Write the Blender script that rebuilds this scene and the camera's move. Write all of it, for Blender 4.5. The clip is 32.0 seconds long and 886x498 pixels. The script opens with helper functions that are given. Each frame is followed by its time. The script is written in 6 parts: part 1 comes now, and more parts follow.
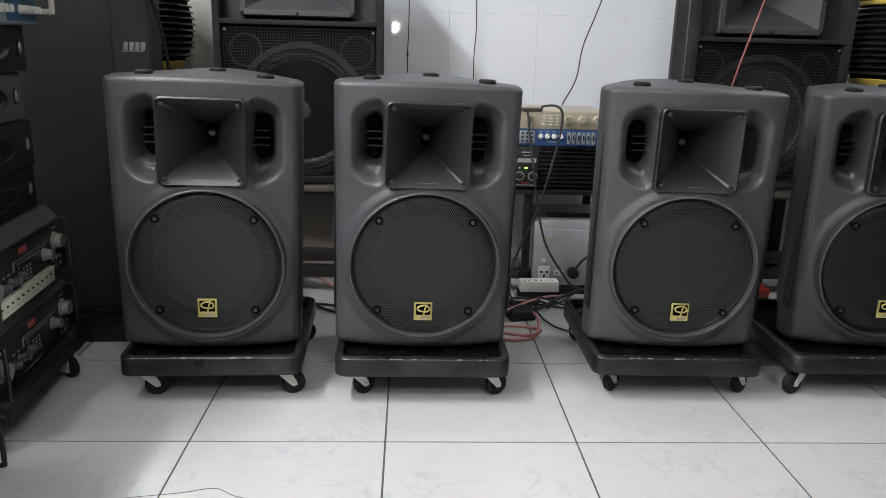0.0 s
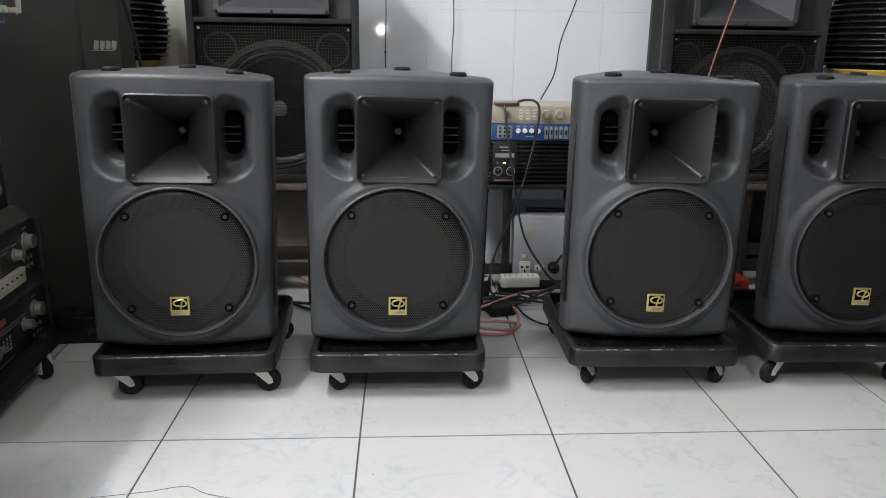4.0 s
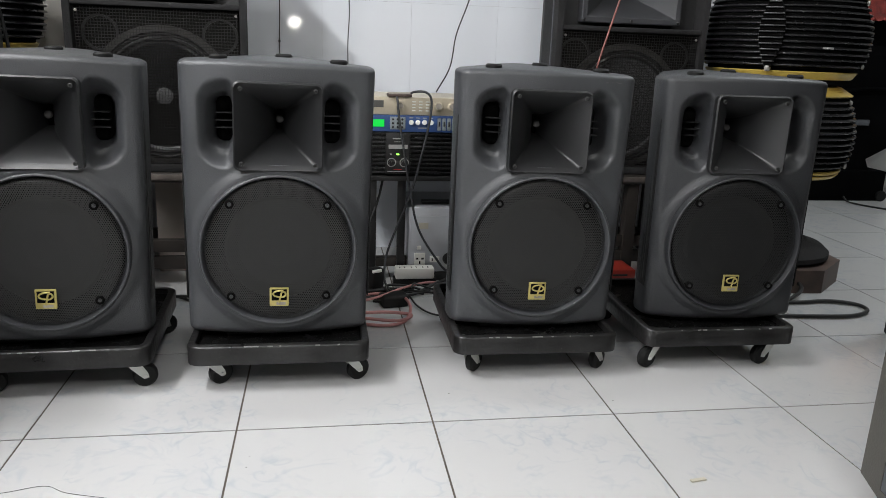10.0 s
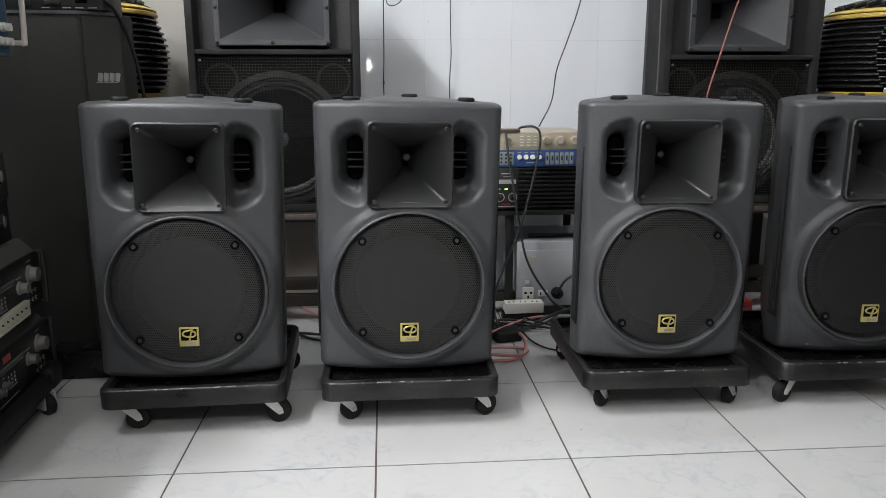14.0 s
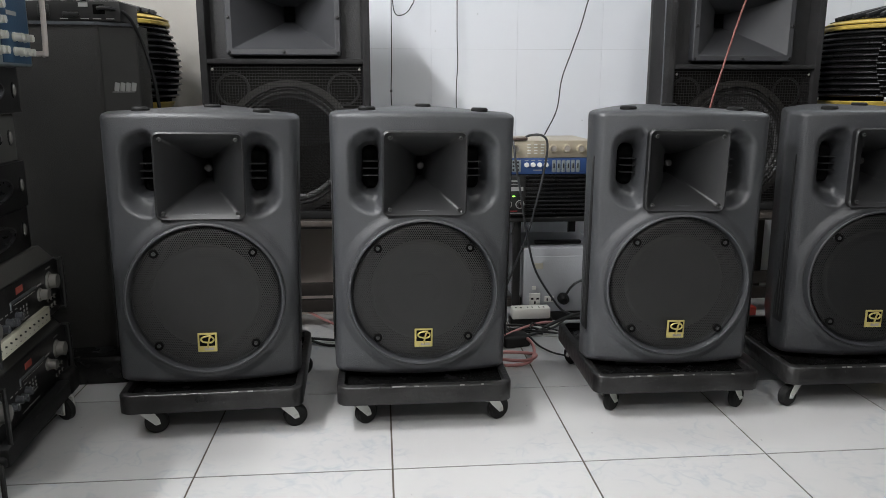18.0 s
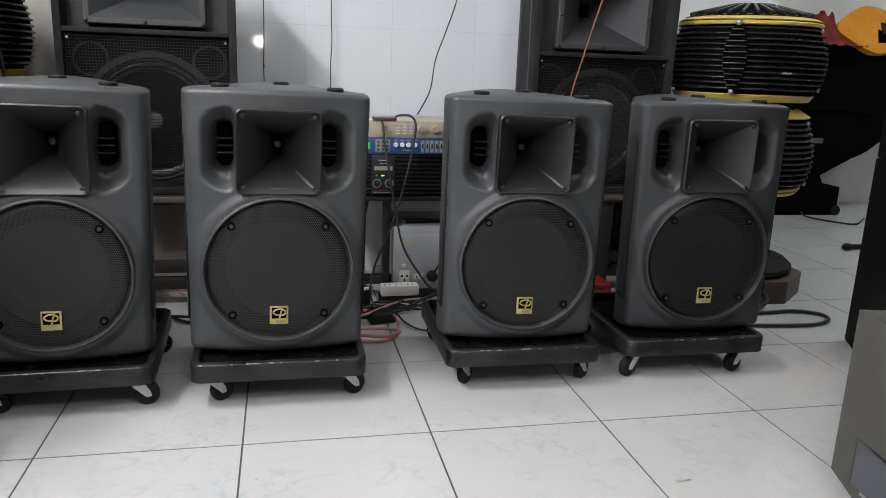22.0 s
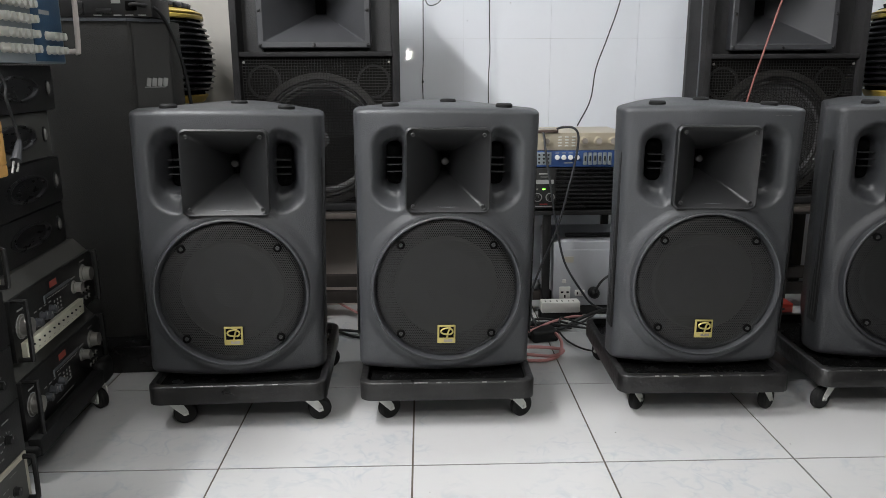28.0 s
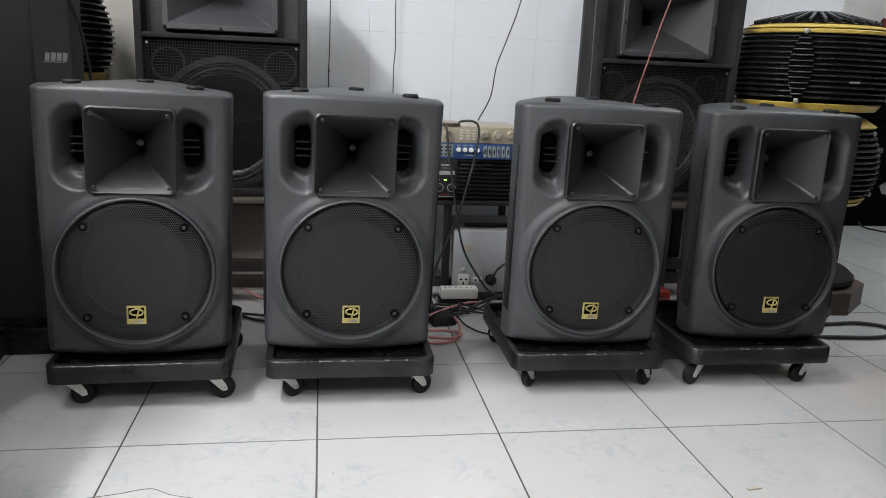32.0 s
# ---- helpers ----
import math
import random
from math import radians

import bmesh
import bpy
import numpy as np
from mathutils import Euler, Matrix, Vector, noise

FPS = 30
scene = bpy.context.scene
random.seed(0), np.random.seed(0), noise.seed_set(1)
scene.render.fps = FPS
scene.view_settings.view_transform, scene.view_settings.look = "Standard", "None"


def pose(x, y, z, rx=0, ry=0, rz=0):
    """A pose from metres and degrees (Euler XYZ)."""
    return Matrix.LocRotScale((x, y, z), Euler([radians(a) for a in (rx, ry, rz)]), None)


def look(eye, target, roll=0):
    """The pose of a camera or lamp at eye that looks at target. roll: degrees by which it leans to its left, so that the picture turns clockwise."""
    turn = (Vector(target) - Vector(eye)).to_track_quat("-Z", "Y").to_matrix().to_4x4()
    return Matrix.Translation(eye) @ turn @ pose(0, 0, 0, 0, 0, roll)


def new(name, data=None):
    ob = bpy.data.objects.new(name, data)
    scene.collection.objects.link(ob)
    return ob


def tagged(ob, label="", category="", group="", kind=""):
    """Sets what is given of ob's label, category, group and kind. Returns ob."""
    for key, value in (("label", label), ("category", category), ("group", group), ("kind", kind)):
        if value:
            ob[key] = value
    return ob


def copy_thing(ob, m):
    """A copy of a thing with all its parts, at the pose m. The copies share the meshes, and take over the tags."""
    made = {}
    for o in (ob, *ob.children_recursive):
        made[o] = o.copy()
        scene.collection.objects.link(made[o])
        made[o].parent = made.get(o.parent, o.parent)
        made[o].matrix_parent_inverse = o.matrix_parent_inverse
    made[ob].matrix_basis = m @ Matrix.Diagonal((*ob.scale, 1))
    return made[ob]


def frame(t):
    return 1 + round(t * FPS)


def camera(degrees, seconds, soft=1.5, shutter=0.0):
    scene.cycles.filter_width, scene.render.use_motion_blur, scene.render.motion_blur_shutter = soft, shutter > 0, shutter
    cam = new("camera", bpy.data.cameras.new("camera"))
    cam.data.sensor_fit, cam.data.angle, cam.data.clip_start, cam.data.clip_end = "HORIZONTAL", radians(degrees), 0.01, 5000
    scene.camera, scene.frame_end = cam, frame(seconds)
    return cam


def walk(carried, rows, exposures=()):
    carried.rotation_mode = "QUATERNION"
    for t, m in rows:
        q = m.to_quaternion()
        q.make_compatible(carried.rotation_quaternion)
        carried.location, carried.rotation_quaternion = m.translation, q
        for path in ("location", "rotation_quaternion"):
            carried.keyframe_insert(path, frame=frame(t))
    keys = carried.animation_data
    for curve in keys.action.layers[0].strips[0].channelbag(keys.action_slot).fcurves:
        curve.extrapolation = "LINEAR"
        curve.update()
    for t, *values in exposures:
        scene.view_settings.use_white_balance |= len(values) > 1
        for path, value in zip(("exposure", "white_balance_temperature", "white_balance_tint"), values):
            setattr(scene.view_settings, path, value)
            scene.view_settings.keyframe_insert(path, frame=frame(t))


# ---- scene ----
cam = camera(61.3, 32.0, soft=0.3)
PATH = [
    (0, (0.04, -1.389, 0.798), (0.135, 0.537, 0.268), 1.6),
    (0.5, (0.069, -1.394, 0.791), (0.195, 0.531, 0.261), 1.5),
    (1, (0.091, -1.387, 0.79), (0.255, 0.531, 0.247), 2.0),
    (1.5, (0.103, -1.387, 0.791), (0.267, 0.53, 0.244), 2.5),
    (2, (0.116, -1.394, 0.783), (0.253, 0.524, 0.232), 2.1),
    (2.5, (0.106, -1.4, 0.779), (0.242, 0.519, 0.234), 1.5),
    (3, (0.101, -1.399, 0.765), (0.237, 0.526, 0.239), 1.0),
    (3.5, (0.078, -1.39, 0.773), (0.189, 0.536, 0.247), 0.8),
    (5.5, (0.159, -1.389, 0.781), (0.344, 0.54, 0.283), 0.6),
    (6, (0.188, -1.387, 0.78), (0.457, 0.533, 0.288), 0.9),
    (6.5, (0.211, -1.395, 0.773), (0.551, 0.512, 0.277), 1.4),
    (7, (0.228, -1.405, 0.765), (0.631, 0.489, 0.265), 1.9),
    (7.5, (0.229, -1.4, 0.771), (0.654, 0.488, 0.264), 1.9),
    (8, (0.226, -1.39, 0.775), (0.648, 0.497, 0.264), 2.0),
    (8.5, (0.214, -1.382, 0.771), (0.599, 0.513, 0.258), 2.1),
    (9, (0.208, -1.394, 0.769), (0.571, 0.505, 0.258), 2.0),
    (9.5, (0.192, -1.398, 0.765), (0.534, 0.503, 0.246), 2.4),
    (10, (0.171, -1.401, 0.764), (0.492, 0.501, 0.238), 2.2),
    (10.5, (0.154, -1.395, 0.763), (0.442, 0.512, 0.236), 1.9),
    (11, (0.135, -1.395, 0.768), (0.387, 0.518, 0.242), 1.8),
    (11.5, (0.115, -1.395, 0.77), (0.349, 0.523, 0.252), 1.5),
    (12, (0.083, -1.394, 0.764), (0.299, 0.528, 0.254), 1.5),
    (12.5, (0.068, -1.395, 0.761), (0.259, 0.533, 0.263), 1.1),
    (13, (0.051, -1.394, 0.766), (0.243, 0.538, 0.284), 0.5),
    (13.5, (0.031, -1.391, 0.761), (0.208, 0.549, 0.306), 0.1),
    (15.5, (0.026, -1.362, 0.754), (0.114, 0.591, 0.335), 0.4),
    (16, (0.075, -1.358, 0.754), (0.185, 0.595, 0.337), 0.3),
    (16.5, (0.092, -1.366, 0.756), (0.258, 0.582, 0.332), 0.0),
    (17, (0.068, -1.375, 0.758), (0.271, 0.569, 0.334), -0.0),
    (17.5, (0.024, -1.393, 0.767), (0.22, 0.553, 0.347), -0.1),
    (18, (-0.015, -1.413, 0.768), (0.149, 0.535, 0.346), -0.0),
    (18.5, (-0.037, -1.418, 0.77), (0.115, 0.528, 0.334), 0.3),
    (19, (-0.02, -1.423, 0.784), (0.152, 0.516, 0.327), 0.5),
    (19.5, (0.009, -1.435, 0.783), (0.288, 0.484, 0.293), 0.7),
    (20, (0.076, -1.486, 0.782), (0.478, 0.402, 0.261), 0.5),
    (20.5, (0.117, -1.513, 0.774), (0.607, 0.354, 0.252), -0.3),
    (21, (0.118, -1.498, 0.769), (0.631, 0.368, 0.265), 0.3),
    (21.5, (0.112, -1.487, 0.774), (0.594, 0.392, 0.288), 1.4),
    (22, (0.088, -1.466, 0.785), (0.507, 0.43, 0.306), 2.2),
    (22.5, (0.062, -1.43, 0.808), (0.427, 0.476, 0.325), 2.9),
    (23, (0.083, -1.408, 0.807), (0.412, 0.507, 0.332), 2.6),
    (23.5, (0.118, -1.387, 0.813), (0.398, 0.537, 0.345), 2.2),
    (24, (0.157, -1.378, 0.807), (0.388, 0.555, 0.347), 2.3),
    (24.5, (0.217, -1.373, 0.793), (0.465, 0.558, 0.332), 2.6),
    (26.5, (0.194, -1.378, 0.775), (0.524, 0.541, 0.316), 1.8),
    (27, (0.127, -1.38, 0.779), (0.348, 0.554, 0.317), 1.2),
    (27.5, (0.069, -1.39, 0.787), (0.186, 0.553, 0.326), 0.6),
    (28, (0.029, -1.404, 0.797), (0.079, 0.541, 0.331), -0.3),
    (28.5, (0.016, -1.409, 0.796), (0.042, 0.535, 0.328), -0.3),
    (29, (0.016, -1.406, 0.793), (0.042, 0.537, 0.32), 0.3),
    (29.5, (0.024, -1.409, 0.795), (0.057, 0.535, 0.325), 0.4),
    (30, (0.042, -1.411, 0.797), (0.096, 0.533, 0.331), 0.5),
    (30.5, (0.054, -1.418, 0.796), (0.143, 0.526, 0.333), 0.7),
    (31, (0.046, -1.439, 0.8), (0.209, 0.501, 0.34), 1.1),
    (31.5, (0.016, -1.462, 0.805), (0.264, 0.469, 0.347), 1.9),
    (32, (0.006, -1.482, 0.788), (0.328, 0.434, 0.316), 2.6),
]
walk(cam, [(t, look(eye, target, roll)) for t, eye, target, roll in PATH],
     exposures=((0.0, 0.0), (19.3, 0.0), (20.3, -0.1), (23.2, -0.1), (24.2, 0.0), (32.0, 0.0)))

# ---- world, light, exposure ----
world = bpy.data.worlds.new("room_surroundings")
scene.world = world
world.use_nodes = True
wbg = world.node_tree.nodes["Background"]
wbg.inputs[0].default_value = (0.75, 0.85, 1.0, 1)
wbg.inputs[1].default_value = 0.15
scene.view_settings.exposure = 0.0


def lamp(name, kind, place, target, watts, colour, **size):
    data = bpy.data.lights.new(name, kind)
    data.energy, data.color = watts, colour
    for key, value in size.items():
        if key == "radius":
            data.shadow_soft_size = value
        if key == "size":
            data.shape, data.size, data.size_y = "RECTANGLE", value[0], value[1]
    ob = new(name, data)
    ob.matrix_world = look(place, target)
    return ob


lamp("batten_tube_light", "AREA", (-1.22, -0.38, 2.47), (-0.32, -0.38, 1.47), 92, (0.985, 0.99, 1.0), size=(1.15, 0.12))
lamp("ceiling_bulb_light", "POINT", (-1.60, -2.00, 2.60), (0, 0, 0), 152, (0.985, 0.99, 1.0), radius=0.20)
# Fill lamp added behind the camera; brightens fronts and gaps between the loudspeakers.
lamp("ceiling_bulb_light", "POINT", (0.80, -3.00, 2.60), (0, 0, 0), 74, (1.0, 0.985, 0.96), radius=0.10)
# Unseen lamp added over the side bay to brighten its floor.
lamp("ceiling_tube_light", "AREA", (2.9, 0.9, 2.92), (2.9, 0.95, 0), 37, (0.93, 0.98, 1.0), size=(1.2, 0.12))


# ---- materials ----
def nodes_of(name):
    m = bpy.data.materials.new(name)
    m.use_nodes = True
    return m, m.node_tree.nodes, m.node_tree.links, m.node_tree.nodes["Principled BSDF"]


def mat(name, colour, rough=0.5, metal=0.0, vary=0.15, scale=6.0, fine=180.0, bump=0.15, spec=0.5, wear=0.0, wear_colour=(0.4, 0.38, 0.35), coat=0.0):
    """Paint, plastic, metal or cloth: two scales of tone, fine relief and scuffs with a shape of their own."""
    m, n, l, b = nodes_of(name)
    tc = n.new("ShaderNodeTexCoord")
    info = n.new("ShaderNodeObjectInfo")
    add = n.new("ShaderNodeVectorMath")
    add.operation = "ADD"
    l.new(tc.outputs["Object"], add.inputs[0])
    mul = n.new("ShaderNodeMath")
    mul.operation = "MULTIPLY"
    mul.inputs[1].default_value = 17.0
    l.new(info.outputs["Random"], mul.inputs[0])
    l.new(mul.outputs[0], add.inputs[1])
    big = n.new("ShaderNodeTexNoise")
    big.inputs["Scale"].default_value, big.inputs["Detail"].default_value = scale, 5
    l.new(add.outputs[0], big.inputs["Vector"])
    small = n.new("ShaderNodeTexNoise")
    small.inputs["Scale"].default_value, small.inputs["Detail"].default_value = fine, 2
    l.new(add.outputs[0], small.inputs["Vector"])
    ramp = n.new("ShaderNodeMapRange")
    ramp.inputs["From Min"].default_value, ramp.inputs["From Max"].default_value = 0.3, 0.7
    ramp.inputs["To Min"].default_value, ramp.inputs["To Max"].default_value = 1 - vary, 1 + vary
    l.new(big.outputs["Fac"], ramp.inputs["Value"])
    mix = n.new("ShaderNodeVectorMath")
    mix.operation = "SCALE"
    mix.inputs[0].default_value = colour
    l.new(ramp.outputs[0], mix.inputs["Scale"])
    out = mix.outputs[0]
    if wear:
        cut = n.new("ShaderNodeMapRange")
        cut.inputs["From Min"].default_value, cut.inputs["From Max"].default_value = 0.72 - wear * 0.15, 0.8
        scuff = n.new("ShaderNodeTexNoise")
        scuff.inputs["Scale"].default_value, scuff.inputs["Detail"].default_value = scale * 5, 8
        scuff.inputs["Roughness"].default_value = 0.7
        l.new(add.outputs[0], scuff.inputs["Vector"])
        l.new(scuff.outputs["Fac"], cut.inputs["Value"])
        worn = n.new("ShaderNodeMix")
        worn.data_type = "RGBA"
        l.new(cut.outputs[0], worn.inputs["Factor"])
        l.new(out, worn.inputs[6])
        worn.inputs[7].default_value = (*wear_colour, 1)
        out = worn.outputs[2]
    l.new(out, b.inputs["Base Color"])
    rr = n.new("ShaderNodeMapRange")
    rr.inputs["To Min"].default_value, rr.inputs["To Max"].default_value = max(0.03, rough - 0.08), min(1, rough + 0.1)
    l.new(big.outputs["Fac"], rr.inputs["Value"])
    l.new(rr.outputs[0], b.inputs["Roughness"])
    b.inputs["Metallic"].default_value = metal
    b.inputs["Specular IOR Level"].default_value = spec
    b.inputs["Coat Weight"].default_value = coat
    if bump:
        bp = n.new("ShaderNodeBump")
        bp.inputs["Strength"].default_value, bp.inputs["Distance"].default_value = bump, 0.002
        l.new(small.outputs["Fac"], bp.inputs["Height"])
        l.new(bp.outputs[0], b.inputs["Normal"])
    return m


def glow(name, colour, strength):
    m, n, l, b = nodes_of(name)
    b.inputs["Base Color"].default_value = (*(0.2 * c for c in colour), 1)
    b.inputs["Emission Color"].default_value = (*colour, 1)
    b.inputs["Emission Strength"].default_value = strength
    return m


def tile_material(name, base, vein, rough, vein_amount):
    """Glazed ceramic with clusters of short crackled veins, shifted from tile to tile."""
    m, n, l, b = nodes_of(name)
    tc = n.new("ShaderNodeTexCoord")
    info = n.new("ShaderNodeObjectInfo")
    mul = n.new("ShaderNodeVectorMath")
    mul.operation = "MULTIPLY_ADD"
    l.new(info.outputs["Random"], mul.inputs[0])
    mul.inputs[1].default_value = (37.0, 53.0, 11.0)
    l.new(tc.outputs["Object"], mul.inputs[2])
    warp = n.new("ShaderNodeTexNoise")
    warp.inputs["Scale"].default_value, warp.inputs["Detail"].default_value = 9, 4
    l.new(mul.outputs[0], warp.inputs["Vector"])
    patch = n.new("ShaderNodeTexNoise")
    patch.inputs["Scale"].default_value, patch.inputs["Detail"].default_value = 5.5, 3
    l.new(mul.outputs[0], patch.inputs["Vector"])

    def math_node(kind, p, q=None):
        k = n.new("ShaderNodeMath")
        k.operation = kind
        for i, v in enumerate((p, q)):
            if isinstance(v, (int, float)):
                k.inputs[i].default_value = v
            elif v is not None:
                l.new(v, k.inputs[i])
        return k.outputs[0]

    def span(v, a0, a1, b0, b1):
        k = n.new("ShaderNodeMapRange")
        k.interpolation_type = "SMOOTHSTEP"
        for i, x in enumerate((a0, a1, b0, b1)):
            k.inputs[i + 1].default_value = x
        l.new(v, k.inputs[0])
        return k.outputs[0]

    def strokes(scale, wide, seed):
        """Short curved brush strokes: level lines of a bent noise, broken by another."""
        shift = n.new("ShaderNodeVectorMath")
        shift.inputs[1].default_value = (seed, -seed, 0.3 * seed)
        l.new(mul.outputs[0], shift.inputs[0])
        f = n.new("ShaderNodeTexNoise")
        f.inputs["Scale"].default_value, f.inputs["Detail"].default_value, f.inputs["Distortion"].default_value = scale, 2.5, 1.2
        l.new(shift.outputs[0], f.inputs["Vector"])
        g = n.new("ShaderNodeTexNoise")
        g.inputs["Scale"].default_value, g.inputs["Detail"].default_value = scale * 1.7, 2
        l.new(shift.outputs[0], g.inputs["Vector"])
        line = span(math_node("ABSOLUTE", math_node("SUBTRACT", f.outputs["Fac"], 0.5)), 0.0, wide, 1, 0)
        return math_node("MULTIPLY", line, span(g.outputs["Fac"], 0.42, 0.58, 0, 1))

    marks = math_node("ADD", strokes(8, 0.045, 3.1), math_node("MULTIPLY", strokes(15, 0.085, 8.7), 0.7))
    marks = math_node("MULTIPLY", marks, span(patch.outputs["Fac"], 0.40, 0.58, 0, vein_amount))
    cloud = span(patch.outputs["Fac"], 0.5, 0.75, 0, vein_amount * 0.3)
    tot = n.new("ShaderNodeMath")
    tot.operation = "ADD"
    tot.use_clamp = True
    l.new(marks, tot.inputs[0])
    l.new(cloud, tot.inputs[1])
    mix = n.new("ShaderNodeMix")
    mix.data_type = "RGBA"
    l.new(tot.outputs[0], mix.inputs["Factor"])
    mix.inputs[6].default_value, mix.inputs[7].default_value = (*base, 1), (*vein, 1)
    # specks of dirt
    speck = n.new("ShaderNodeTexVoronoi")
    speck.inputs["Scale"].default_value = 26
    l.new(mul.outputs[0], speck.inputs["Vector"])
    dot = n.new("ShaderNodeMapRange")
    dot.inputs["From Min"].default_value, dot.inputs["From Max"].default_value = 0.035, 0.06
    dot.inputs["To Min"].default_value, dot.inputs["To Max"].default_value = 0.75, 0
    l.new(speck.outputs["Distance"], dot.inputs["Value"])
    pick = n.new("ShaderNodeMath")
    pick.operation = "GREATER_THAN"
    pick.inputs[1].default_value = 0.93
    sep = n.new("ShaderNodeSeparateColor")
    l.new(speck.outputs["Color"], sep.inputs[0])
    l.new(sep.outputs[0], pick.inputs[0])
    dirt = n.new("ShaderNodeMath")
    dirt.operation = "MULTIPLY"
    l.new(dot.outputs[0], dirt.inputs[0])
    l.new(pick.outputs[0], dirt.inputs[1])
    mix2 = n.new("ShaderNodeMix")
    mix2.data_type = "RGBA"
    l.new(dirt.outputs[0], mix2.inputs["Factor"])
    l.new(mix.outputs[2], mix2.inputs[6])
    mix2.inputs[7].default_value = (0.1, 0.09, 0.08, 1)
    l.new(mix2.outputs[2], b.inputs["Base Color"])
    smear = n.new("ShaderNodeMapRange")
    smear.inputs["To Min"].default_value, smear.inputs["To Max"].default_value = rough * 0.6, rough * 1.5
    l.new(warp.outputs["Fac"], smear.inputs["Value"])
    l.new(smear.outputs[0], b.inputs["Roughness"])
    return m


def perforated(name, colour, pitch, hole, rough=0.45):
    """Sheet steel with staggered round holes that one sees through."""
    m, n, l, b = nodes_of(name)
    tc = n.new("ShaderNodeTexCoord")
    sep = n.new("ShaderNodeSeparateXYZ")
    l.new(tc.outputs["Object"], sep.inputs[0])

    def op(kind, a, c=None):
        k = n.new("ShaderNodeMath")
        k.operation = kind
        for i, v in enumerate((a, c)):
            if v is None:
                continue
            if isinstance(v, (int, float)):
                k.inputs[i].default_value = v
            else:
                l.new(v, k.inputs[i])
        return k.outputs[0]

    x, z = sep.outputs[0], sep.outputs[2]

    def dist(ox, oz):
        fx = op("PINGPONG", op("ADD", x, 5 + ox), pitch / 2)
        fz = op("PINGPONG", op("ADD", z, 5 + oz), pitch * 0.866)
        return op("SQRT", op("ADD", op("MULTIPLY", fx, fx), op("MULTIPLY", fz, fz)))

    d = op("MINIMUM", dist(0, 0), dist(pitch / 2, pitch * 0.866))
    fac = op("LESS_THAN", d, hole)
    clear = n.new("ShaderNodeBsdfTransparent")
    mix = n.new("ShaderNodeMixShader")
    l.new(fac, mix.inputs[0])
    l.new(b.outputs[0], mix.inputs[1])
    l.new(clear.outputs[0], mix.inputs[2])
    l.new(mix.outputs[0], n["Material Output"].inputs[0])
    b.inputs["Base Color"].default_value = (*colour, 1)
    b.inputs["Roughness"].default_value = rough
    return m


